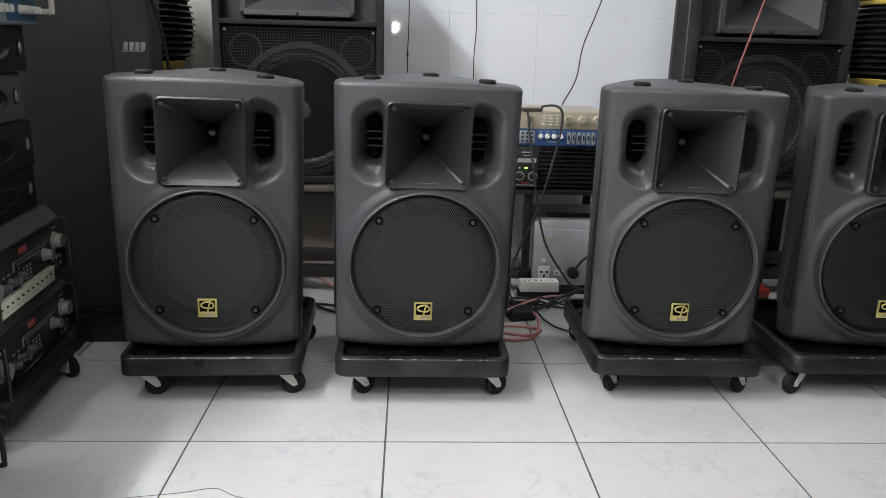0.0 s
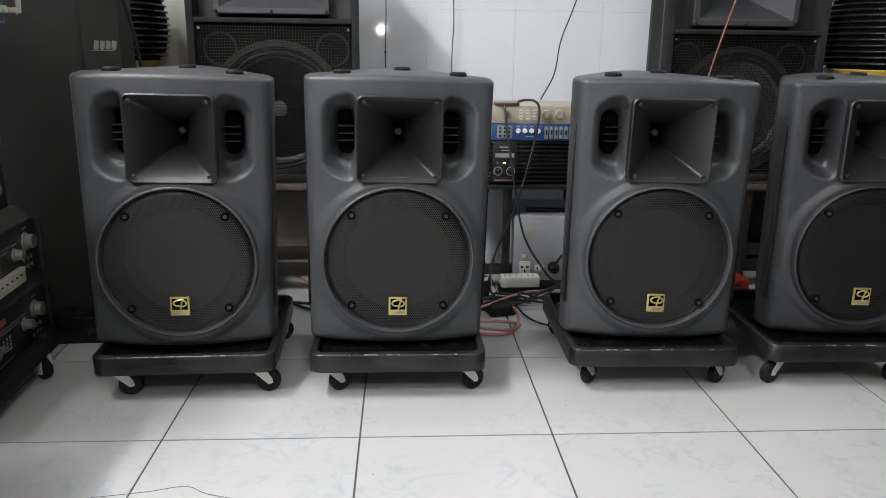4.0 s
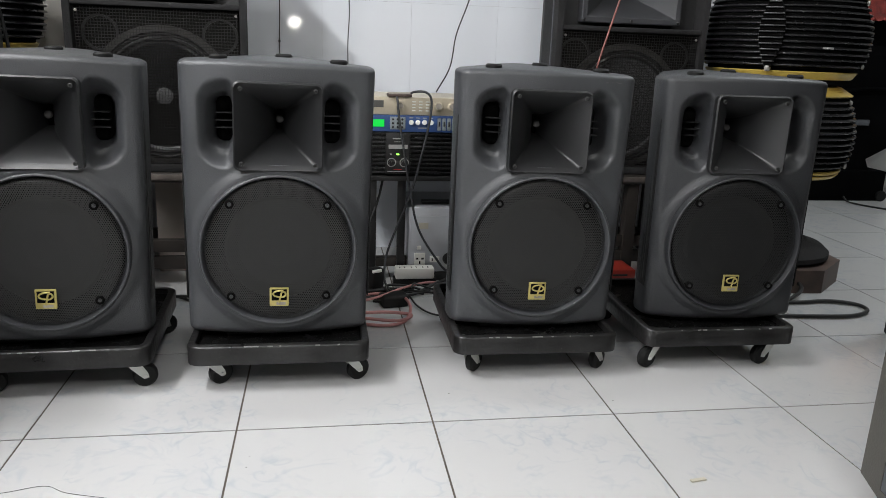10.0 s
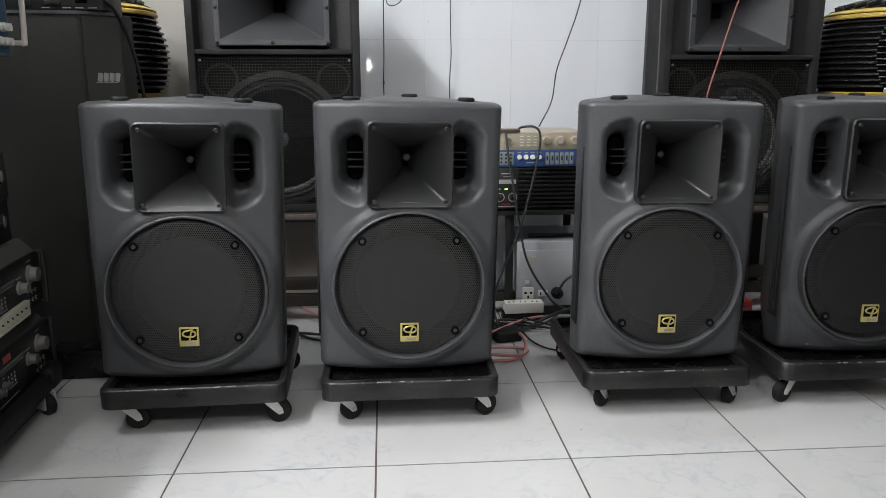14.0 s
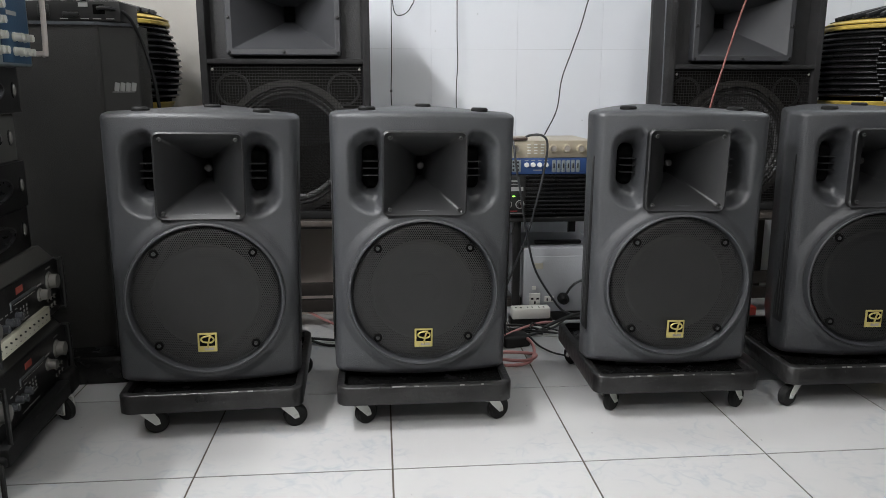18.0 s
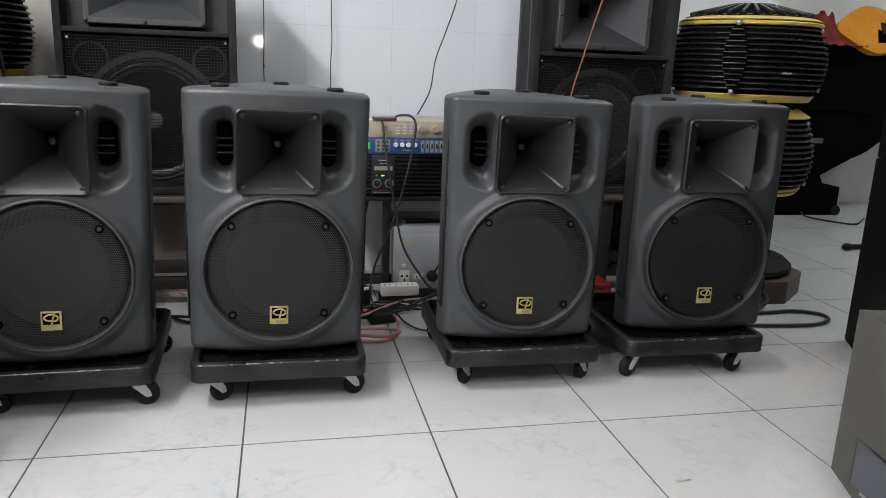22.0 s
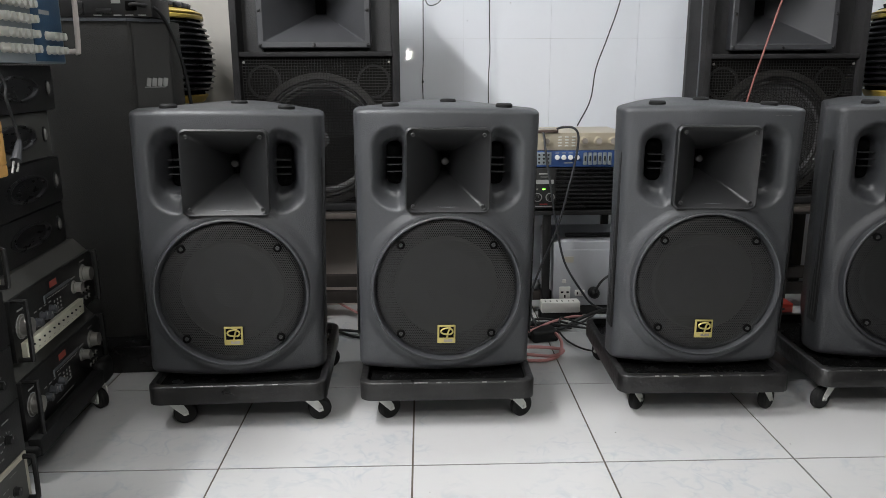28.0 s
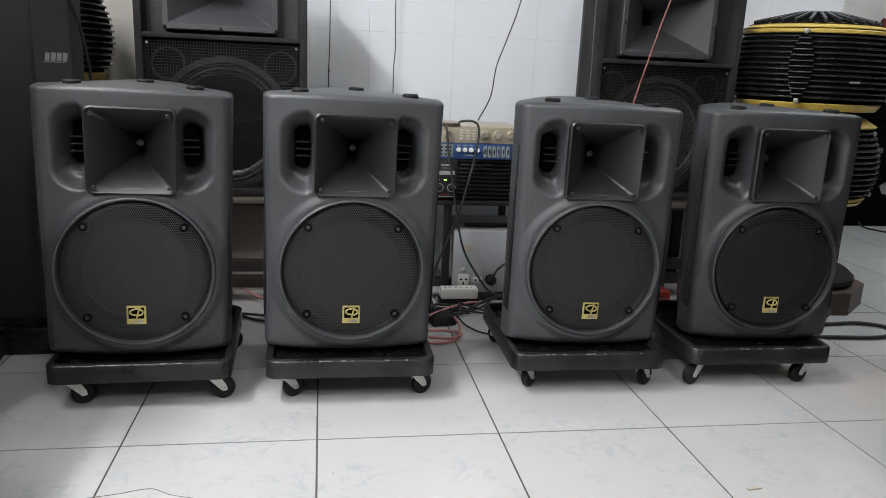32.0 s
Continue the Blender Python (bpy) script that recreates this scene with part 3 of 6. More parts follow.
def loudspeaker(name, m, label, lift, shell="shell", mesh="grille"):
    t = thing(name, m, label, "loudspeaker", "loudspeakers on wheeled boards")
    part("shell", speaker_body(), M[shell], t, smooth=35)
    h = part("horn", flare(0.0935, 0.0935, 0.005, 0.006, 0.022, 0.185, 0.013, 0.014, 0.004, 2.1), M["horn"], t, "square black horn with flared walls", 25, pose(0, 0, HORN_Z))
    part("throat", lathe([(0.009, 0.0), (0.009, -0.002), (0.007, -0.0045), (0.001, -0.006)], 20, "y"), M["plug"], h, m=pose(0.001, 0.122, 0.006))
    # Black oval set in the horn in place of the throat's shade.
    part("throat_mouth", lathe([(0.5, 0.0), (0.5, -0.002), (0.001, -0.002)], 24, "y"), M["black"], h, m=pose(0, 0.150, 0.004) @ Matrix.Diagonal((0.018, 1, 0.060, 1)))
    sc = lathe([(0.0048, 0.002), (0.0048, -0.002), (0.0032, -0.0028), (0.0026, -0.0005)], 12, "y")
    first = None
    for x in (-0.077, 0.077):
        for z in (-0.078, 0.078):
            p = pose(x, -0.0135, z)
            first = again(first, p) if first else part("horn_screw", sc, M["hornscrew"], h, m=p)
    for s in (-1, 1):
        # Black block fills the port instead of its shaded depth.
        port = part("port", box(-0.023, 0.023, -0.004, 0.03, -0.049, 0.049, 0.014, seg=3), M["black"], t, "port slot, its shade a black block", m=pose(s * 0.112, 0.088, 0.476))
        slat = None
        for dz in (-0.016, 0.0, 0.016):
            p = pose(0, -0.026, dz)
            slat = again(slat, p) if slat else part("port_slat", box(-0.022, 0.022, -0.001, 0.018, -0.0010, 0.0010), M["horn"], port, m=p)
    w = part("woofer", lathe([(0.1185, 0.024), (0.112, 0.014), (0.104, 0.018), (0.06, 0.034), (0.052, 0.028), (0.03, 0.018), (0.001, 0.014)], 48, "y"), M["cone"], t, "dark paper cone behind the grille", m=pose(0, 0, WOOF_Z))
    part("basket_ring", lathe([(0.163, 0.034), (0.150, 0.032), (0.146, 0.024), (0.1185, 0.024), (0.117, 0.030)], 48, "y"), M["black"], w)
    prof = [(0.162, 0.014), (0.160, 0.002), (0.157, -0.001)] + [(0.155 * math.cos(a), -0.002 - 0.007 * math.sin(a)) for a in np.linspace(0.15, 1.55, 7)]
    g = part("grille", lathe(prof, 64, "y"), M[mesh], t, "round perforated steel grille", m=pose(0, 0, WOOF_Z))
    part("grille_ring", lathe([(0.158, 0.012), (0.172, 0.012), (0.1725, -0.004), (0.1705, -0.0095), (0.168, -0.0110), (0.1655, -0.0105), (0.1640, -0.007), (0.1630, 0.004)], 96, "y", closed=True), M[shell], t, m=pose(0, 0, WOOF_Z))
    first = None
    for a in (45, 135, 225, 315):
        p = pose(0.147 * math.cos(radians(a)), -0.004, 0.147 * math.sin(radians(a)))
        if first:
            again(first, p)
        else:
            first = part("grille_clamp", lathe([(0.0095, 0.006), (0.0095, -0.004), (0.006, -0.006), (0.0052, -0.005), (0.0048, 0.0)], 16, "y"), M["black"], g, m=p)
            part("clamp_screw", lathe([(0.0042, 0.0), (0.0042, -0.0055), (0.0022, -0.0058), (0.0018, -0.004)], 10, "y"), M["clampscrew"], first)
    badge(t, pose(0, -0.0095, WOOF_Z - 0.107 + lift))
    part("base_pad", box(-0.12, 0.12, 0.045, 0.26, -0.0135, 0.001), M["rubber"], t)
    foot = None
    for x, y in ((-0.125, 0.06), (0.01, 0.17), (0.128, 0.06)):
        p = pose(x, y, SH + (0.0055 if y > 0.1 else 0.0005))
        foot = again(foot, p) if foot else part("stacking_foot", lathe([(0.019, -0.004), (0.019, 0.004), (0.016, 0.0075), (0.001, 0.0075)], 24), M["rubber"], t, m=p)
    for s in (-1, 1):
        # The grip is a recess; a raised dark panel paints its shade.
        grip = part("side_grip", box(-0.0016, 0.0016, -0.022, 0.022, -0.215, 0.205, 0.0014), M["rubber"], t, "ribbed side grip, a dark panel for its shaded recess", m=pose(s * 0.2022, 0.062, 0.295))
        ridge = None
        for k in range(3):
            p = pose(s * 0.0018, -0.012 + 0.012 * k, 0)
            ridge = again(ridge, p) if ridge else part("grip_ridge", box(-0.001, 0.001, -0.002, 0.002, -0.20, 0.19, 0.0007), M["bigshell"], grip, m=p)
    return t


def dolly(m, label, spin):
    """A wooden board with bevelled corners on four swivel casters; z 0 is the floor."""
    t = thing("wheeled_board", m, label, "dolly", "wheeled boards under the loudspeakers")
    w, d = 0.199, 0.42
    outline = [(px, py + d / 2) for px, py in rounded_square(w, d / 2, 0.028)]
    inner = [(px, py + d / 2) for px, py in rounded_square(w - 0.016, d / 2 - 0.016, 0.016)]
    bm = bmesh.new()
    rings = [[bm.verts.new((px, py, z)) for px, py in line] for line, z in ((inner, 0.066), (outline, 0.069), (outline, 0.109), (outline, 0.1125), (inner, 0.1125), (inner, 0.0975))]
    for v in rings[3]:
        v.co.x, v.co.y = v.co.x * 0.984, d / 2 + (v.co.y - d / 2) * 0.985
    for a, b in zip(rings, rings[1:]):
        for k in range(len(a)):
            bm.faces.new((a[k], a[(k + 1) % len(a)], b[(k + 1) % len(a)], b[k]))
    bm.faces.new(rings[0])
    bm.faces.new(rings[-1])
    part("board", bm, M["board"], t, smooth=50)
    part("tray_floor", prism([(px * 0.995, d / 2 + (py - d / 2) * 0.995) for px, py in inner], 0.0976, 0.0985), M["tray"], t, "glossy black sunken top")
    first = None
    for i, (x, y) in enumerate(((-0.155, 0.05), (0.155, 0.05), (-0.155, 0.36), (0.155, 0.36))):
        p = pose(x, y, 0, 0, 0, spin[i])
        if first:
            again(first, p)
            continue
        first = part("caster", box(-0.024, 0.024, -0.02, 0.02, 0.060, 0.0665, 0.001), M["zinc"], t, "zinc caster with a black rubber wheel", m=p)
        for s in (-1, 1):
            bm = bmesh.new()
            pts = [(-0.016, 0.0605), (0.012, 0.0605), (0.028, 0.034), (0.030, 0.023), (0.019, 0.021), (-0.008, 0.049)]
            lo = [bm.verts.new((x2, s * 0.0118, z2)) for x2, z2 in pts]
            hi = [bm.verts.new((x2, s * 0.0132, z2)) for x2, z2 in pts]
            bm.faces.new(lo), bm.faces.new(hi)
            for k in range(6):
                bm.faces.new((lo[k], lo[(k + 1) % 6], hi[(k + 1) % 6], hi[k]))
            part("fork_plate", bm, M["zinc"], first)
        part("tyre", lathe([(0.009, -0.0105), (0.022, -0.0105), (0.0268, -0.006), (0.0268, 0.006), (0.022, 0.0105), (0.009, 0.0105)], 28, "y"), M["rubber"], first, m=pose(0.023, 0, 0.0268))
        part("axle", rod((0.023, -0.0165, 0.0268), (0.023, 0.0165, 0.0268), 0.004), M["chrome"], first)
    return t


SPOTS = [  # loudspeaker x, y, turn, sideways lean; board x, y, turn; caster turns; lift of the badge
    (-0.406, 0.215, 4.5, 1.0, -0.396, 0.165, 2.0, (18, 15, 140, 30), 0.010),
    (0.0755, 0.2275, 2.1, 0.9, 0.078, 0.165, 0.0, (32, 28, 100, 20), 0.003),
    (0.6755, 0.2405, -1.5, 0.7, 0.674, 0.180, -1.0, (48, 42, 110, 60), 0.003),
    (1.1800, 0.2540, -3.2, 0.0, 1.152, 0.195, -1.0, (205, 195, 100, 60), 0.011),
]
LABELS = ["black plastic loudspeaker with gold badge beside the amplifier stack", "black plastic loudspeaker with round grille on a wheeled board",
          "black plastic loudspeaker with scuffed top edge on a wheeled board", "black plastic loudspeaker with deeper painted shade, turned slightly aside, on a wheeled board"]
for (x, y, a, lean, bx, by, ba, spin, lift), text in zip(SPOTS, LABELS):
    # The first and last loudspeaker take the darker copies in place of dimmer light.
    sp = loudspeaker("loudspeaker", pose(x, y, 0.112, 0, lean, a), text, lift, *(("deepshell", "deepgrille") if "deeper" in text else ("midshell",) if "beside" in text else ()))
    if "scuffed" in text:
        rng = random.Random(8)
        for cx in (0.128, 0.139, 0.150, 0.157):
            yy, zz = front_depth(cx, SH - 0.021), SH - 0.021 + rng.uniform(-0.0005, 0.0005)
            part("scuff", box(-rng.uniform(0.002, 0.005), rng.uniform(0.002, 0.006), -0.0006, 0.001, -0.0004, 0.0004), M["chip"], sp, m=pose(cx * 1.02, yy - 0.0005, zz, 0, 0, 18))
    board = dolly(pose(bx, by, 0, 0, 0, ba), "low black painted wooden board with casters under a loudspeaker", spin)
    rng = random.Random(int(1000 * (x + 2)))
    for k in range(9):
        wide = rng.uniform(0.0015, 0.006) * (2.2 if k == 0 else 1)
        part("paint_chip", box(-wide, wide, -0.0009, 0.0009, -0.0016, 0.0016, 0.0006), M["chip"], board, m=pose(rng.uniform(-0.165, 0.165), 0.0017, 0.1106, -45 + rng.uniform(-8, 8), rng.uniform(-2, 2), 0))


# ---- the two tall cabinets at the wall and their benches ----
def tall_cabinet(m, w, d, z0, z1, bar, label):
    """A trapezoid cabinet, origin at the front left of its foot line; front at y 0."""
    t = thing("tall_speaker_cabinet", m, label, "speaker cabinet", "tall speaker cabinets at the wall")
    back = 0.030
    e = 0.022
    # carcass: sides, top, bottom, back, built as boards
    for s, x0, x1 in ((0, 0, back), (1, w, w - back)):
        k = e if s == 0 else -e
        part("side_board", prism([(x0, 0), (x0 + k, 0), (x1 + k, d - 0.02), (x1, d - 0.02)], z0, z1, bevel=0.003), M["carpet"], t)
    part("top_board", prism([(e, 0), (w - e, 0), (w - back - e, d - 0.02), (back + e, d - 0.02)], z1 - e, z1, bevel=0.002), M["carpet"], t)
    part("bottom_board", prism([(e, 0), (w - e, 0), (w - back - e, d - 0.02), (back + e, d - 0.02)], z0, z0 + e, bevel=0.002), M["carpet"], t)
    part("back_board", box(back, w - back, d - 0.02, d, z0, z1), M["bigshell"], t)
    part("divider_bar", box(e, w - e, 0.0, 0.06, bar, bar + 0.015, 0.003), M["carpet"], t)
    # upper bay with the large horn
    for x0, x1 in ((e, w / 2 - 0.165), (w / 2 + 0.155, w - e)):
        part("horn_baffle", box(x0, x1, 0.05, 0.06, bar + 0.015, z1 - e), M["bigshell"], t)
    hz = (bar + e + z1 - e) / 2
    hh = (z1 - bar - 2 * e) / 2 - 0.004
    h = part("large_horn", flare(0.172, hh, 0.018, 0.013, 0.022, 0.21, 0.035, 0.006, 0.030, 1.5), M["bighorn"], t, "large square flared horn", 25, pose(w / 2 - 0.005, 0.05, hz))
    # Black box put where the large throat lies in shade.
    part("throat_mouth", box(-0.016, 0.016, 0.150, 0.1735, 0.006, 0.056), M["black"], h)
    first = None
    for x in (-0.163, 0.0, 0.163):
        for z in (-hh + 0.009, hh - 0.009) if x == 0 else (-hh + 0.009, -hh + 0.11, hh - 0.009):
            p = pose(x, -0.035, z)
            first = again(first, p) if first else part("horn_bolt", lathe([(0.005, 0.002), (0.005, -0.002), (0.003, -0.004), (0.001, -0.0045)], 10, "y"), M["screw"], h, m=p)
    # lower bay: baffle, woofer, ports and the wire grille
    part("lower_baffle", box(e, w - e, 0.055, 0.07, z0 + e, bar), M["baffle"], t)
    wz = z0 + 0.222
    wf = part("large_woofer", lathe([(0.205, 0.0), (0.205, -0.012), (0.192, -0.014), (0.186, -0.006), (0.172, -0.012), (0.160, -0.004), (0.075, 0.05), (0.07, 0.035), (0.045, 0.018), (0.001, 0.012)], 64, "y"), M["bigcone"], t, "fifteen-inch woofer behind the wire grille", m=pose(w / 2, 0.055, wz))
    part("gasket_ring", lathe([(0.207, 0.0), (0.207, -0.02), (0.188, -0.02), (0.188, 0.0)], 48, "y", closed=True), M["gasket"], wf)
    part("dust_cap", lathe([(0.072, 0.04), (0.05, 0.012), (0.025, 0.0), (0.001, -0.003)], 32, "y"), M["bigcone"], wf)
    for r in (0.180, 0.168):
        part("surround_roll", lathe([(r + 0.006, -0.006), (r + 0.004, -0.0145), (r, -0.018), (r - 0.004, -0.0145), (r - 0.006, -0.006)], 64, "y", closed=True), M["surround"], wf)
    port = part("port_ring", lathe([(0.052, 0.002), (0.052, -0.006), (0.045, -0.006), (0.045, 0.03), (0.052, 0.03)], 32, "y", closed=True), M["bigshell"], t, m=pose(0.085, 0.055, bar - 0.075))
    again(port, pose(w - 0.085, 0.055, bar - 0.075))
    wires = bmesh.new()
    cross = bmesh.new()
    gx0, gx1, gz0, gz1, step = e + 0.006, w - e - 0.006, z0 + e + 0.004, bar - 0.004, 0.0088
    for i in range(int((gz1 - gz0) / step) + 1):
        z = gz0 + i * step
        box(gx0, gx1, 0.012, 0.0140, z - 0.0010, z + 0.0010, bm=wires)
    for i in range(int((gx1 - gx0) / step) + 1):
        x = gx0 + i * step
        box(x - 0.0006, x + 0.0006, 0.0135, 0.0150, gz0, gz1, bm=cross)
    part("cross_wire", cross, M["wire2"], t, "", None, kind="stuff")
    part("wire_grille", wires, M["wire"], t, "fine black welded wire grille", None, kind="stuff")
    first = None
    for x in (gx0 + 0.006, gx1 - 0.006):
        for z in (gz0 + 0.012, gz1 - 0.012):
            p = pose(x, 0.011, z)
            first = again(first, p) if first else part("grille_screw", lathe([(0.004, 0.001), (0.004, -0.002), (0.001, -0.003)], 10, "y"), M["silver"], t, m=p)
    return t


tall_cabinet(pose(-0.549, 0.95, 0), 0.510, 0.25, 0.362, 1.105, 0.838, "tall black carpeted speaker cabinet with wire grille on a bench")
tall_cabinet(pose(0.915, 0.99, 0, 0, 0, 2), 0.525, 0.25, 0.362, 1.105, 0.826, "tall black carpeted speaker cabinet, dusty grille, red cable in front")


def bench(m, w, d, label, posts):
    t = thing("bench", m, label, "bench", "low benches under the tall cabinets")
    part("top", box(0, w, 0, d, 0.33, 0.360, 0.003), M["brownwood"], t)
    part("edge_strip", box(0, w, -0.008, 0.0, 0.338, 0.356, 0.002), M["benchedge"], t, "worn brown front edge")
    leg = None
    for x in posts:
        for y in (0.03, d - 0.03):
            p = pose(x, y, 0)
            leg = again(leg, p) if leg else part("leg", box(-0.02, 0.02, -0.02, 0.02, 0, 0.33, 0.002), M["brownwood"], t, m=p)
    rail = part("rail", box(0.05, w - 0.05, 0.02, 0.045, 0.05, 0.09, 0.003), M["brownwood"], t)
    again(rail, pose(0, d - 0.07, 0))
    again(rail, pose(0, 0.0, 0.055))
    return t


bench(pose(-0.60, 0.94, 0), 0.60, 0.44, "dark wooden bench with worn brown front edge", (0.03, 0.57))
bench(pose(0.90, 0.98, 0), 0.58, 0.40, "dark wooden bench with worn brown front edge", (0.03, 0.33, 0.55))
# Added box, a stand-in for the beige wall patch between the bench posts.
cb = thing("cardboard_box", pose(-0.36, 1.10, 0), "beige box added for the wall patch under the bench", "box")
part("carton", box(0, 0.32, 0, 0.26, 0.0, 0.318, 0.002), M["card"], cb)
part("flap", box(0.002, 0.318, 0.001, 0.128, 0.318, 0.3215), M["card"], cb)
part("flap", box(0.002, 0.318, 0.132, 0.259, 0.318, 0.3215), M["card"], cb)



# ---- amplifier stand between the loudspeakers ----
def knob(bm_r, h, material, parent, m, mark=True, name="knob"):
    k = part(name, lathe([(bm_r * 1.15, 0.0), (bm_r * 1.15, -h * 0.2), (bm_r, -h * 0.25), (bm_r * 0.93, -h), (0.001, -h)], 20, "y"), material, parent, m=m)
    if mark:
        part("pointer", box(-0.0006, 0.0006, -h - 0.0006, -h + 0.0004, bm_r * 0.2, bm_r * 0.9), M["print"], k)
    return k


def stand_and_amps():
    st = thing("equipment_stand", pose(0, 0, 0), "black steel equipment stand with thin legs", "stand")
    part("shelf", box(0.19, 0.72, 0.94, 1.34, 0.342, 0.357, 0.002), M["amp"], st)
    leg = None
    for x, y in ((0.334, 0.97), (0.428, 0.97), (0.70, 0.97), (0.21, 1.31), (0.70, 1.31)):
        p = pose(x, y, 0)
        leg = again(leg, p) if leg else part("leg", box(-0.0125, 0.0125, -0.0125, 0.0125, 0, 0.342, 0.002), M["amp"], st, m=p)
    part("foot_rail", box(0.2, 0.72, 0.985, 1.02, 0.045, 0.075, 0.003), M["brownwood"], st)

    a = thing("power_amplifier", pose(0.20, 0.945, 0.358), "black power amplifier with finned front on the stand", "amplifier")
    part("case", box(0, 0.482, 0.012, 0.36, 0, 0.138, 0.003), M["amp"], a)
    fin = None
    for i in range(10):
        p = pose(0, 0, 0.008 + i * 0.0135)
        fin = again(fin, p) if fin else part("fin", box(0.004, 0.478, 0.0, 0.014, 0, 0.0055, 0.0012), M["fin"], a, m=p)
    panel = part("control_panel", box(0.172, 0.248, -0.012, 0.004, 0.008, 0.137, 0.002), M["amp"], a, "small control panel with white label strip")
    part("label_strip", box(0.180, 0.240, -0.0135, -0.0115, 0.087, 0.100), M["print"], panel)
    part("printed_line", box(0.193, 0.226, -0.013, -0.0118, 0.117, 0.121), M["print"], panel)
    part("printed_line", box(0.198, 0.222, -0.013, -0.0118, 0.108, 0.110), M["print"], panel)
    part("printed_line", box(0.178, 0.242, -0.013, -0.0118, 0.014, 0.0165), M["print"], panel)
    part("printed_line", box(0.197, 0.222, -0.013, -0.0118, 0.021, 0.0235), M["redprint"], panel)
    part("signal_led", box(0.204, 0.214, -0.0145, -0.0115, 0.068, 0.072, 0.0008), M["led"], panel)
    for x in (0.190, 0.230):
        part("dial_ring", lathe([(0.0145, 0.0), (0.0145, -0.001), (0.0115, -0.001), (0.0115, 0.0)], 24, "y", closed=True), M["print"], panel, m=pose(x, -0.0125, 0.044))
        knob(0.0085, 0.012, M["amp"], panel, pose(x, -0.0125, 0.044))
    for x in (0.188, 0.232):
        part("indicator", rod((x, -0.012, 0.070), (x, -0.0135, 0.070), 0.003), M["silver"], panel)

    b = thing("blue_processor", pose(0.20, 0.94, 0.4965), "blue rack processor with green display on the amplifier", "processor")
    part("case", box(0.02, 0.462, 0.006, 0.24, 0.002, 0.050, 0.002), M["amp"], b)
    face = part("faceplate", box(0, 0.482, 0, 0.006, 0.001, 0.0525, 0.001), M["blue"], b)
    part("display", box(0.095, 0.166, -0.0012, 0.001, 0.016, 0.038), M["lcd"], face, "lit green display")
    part("button_pad", box(0.184, 0.232, -0.001, 0.001, 0.008, 0.047, 0.0005), M["bluegrey"], face)
    btn = None
    for i in range(3):
        for k in range(3):
            p = pose(0.193 + i * 0.0145, -0.0005, 0.0155 + k * 0.012)
            btn = again(btn, p) if btn else part("button", rod((0, 0, 0), (0, -0.003, 0), 0.0035, n=10), M["amp"], face, m=p)
    for i in range(4):
        knob(0.0068, 0.010, M["white"], face, pose(0.250 + i * 0.021, 0, 0.031), False, "white_knob")
        part("knob_caption", box(0.244 + i * 0.021, 0.256 + i * 0.021, -0.0008, 0.0005, 0.0435, 0.0462), M["print"], face)
    part("maker_bar", box(0.272, 0.300, -0.0008, 0.0005, 0.012, 0.0155), M["print"], face)
    for i in range(6):
        x = 0.3385 + i * 0.0155
        jack = part("socket_plate", box(x - 0.006, x + 0.006, -0.0015, 0.001, 0.007, 0.046, 0.003), M["bluegrey"], face)
        part("slider", box(x - 0.002, x + 0.002, -0.004, -0.001, 0.020, 0.035, 0.0006), M["amp"], jack)

    g = thing("gold_mixer_amplifier", pose(0.20, 0.94, 0.550), "champagne-coloured mixer amplifier on the blue processor", "amplifier")
    part("case", box(0.01, 0.472, 0.006, 0.28, 0.001, 0.052, 0.002), M["gold2"], g)
    face = part("faceplate", box(0, 0.482, 0, 0.006, 0.0, 0.054, 0.001), M["gold2"], g)
    part("display", box(0.100, 0.163, -0.001, 0.001, 0.022, 0.043), M["amptop"], face, "dark display window")
    for x in (0.214, 0.334, 0.378, 0.424, 0.455):
        kr = knob(0.0125, 0.012, M["gold2"], face, pose(x, 0, 0.029), False, "round_knob")
        part("knob_cap", lathe([(0.009, -0.012), (0.009, -0.0126), (0.001, -0.0126)], 16, "y"), M["pale"], kr)
    led = None
    for i in range(3):
        for k in range(4):
            p = pose(0.257 + i * 0.0215, 0, 0.014 + k * 0.009)
            led = again(led, p) if led else part("push_button", box(-0.0055, 0.0055, -0.0025, 0.001, -0.0018, 0.0018, 0.0006), M["white"], face, m=p)
    r = single("card_receiver", box(0.0, 0.075, 0.0, 0.05, 0.0, 0.009, 0.002), M["wood"], "small brown-trimmed receiver lying on the mixer amplifier", "receiver", pose(0.375, 0.93, 0.605))
    part("receiver_lid", box(0.004, 0.071, 0.003, 0.047, 0.0085, 0.011, 0.001), M["pale"], r)


stand_and_amps()


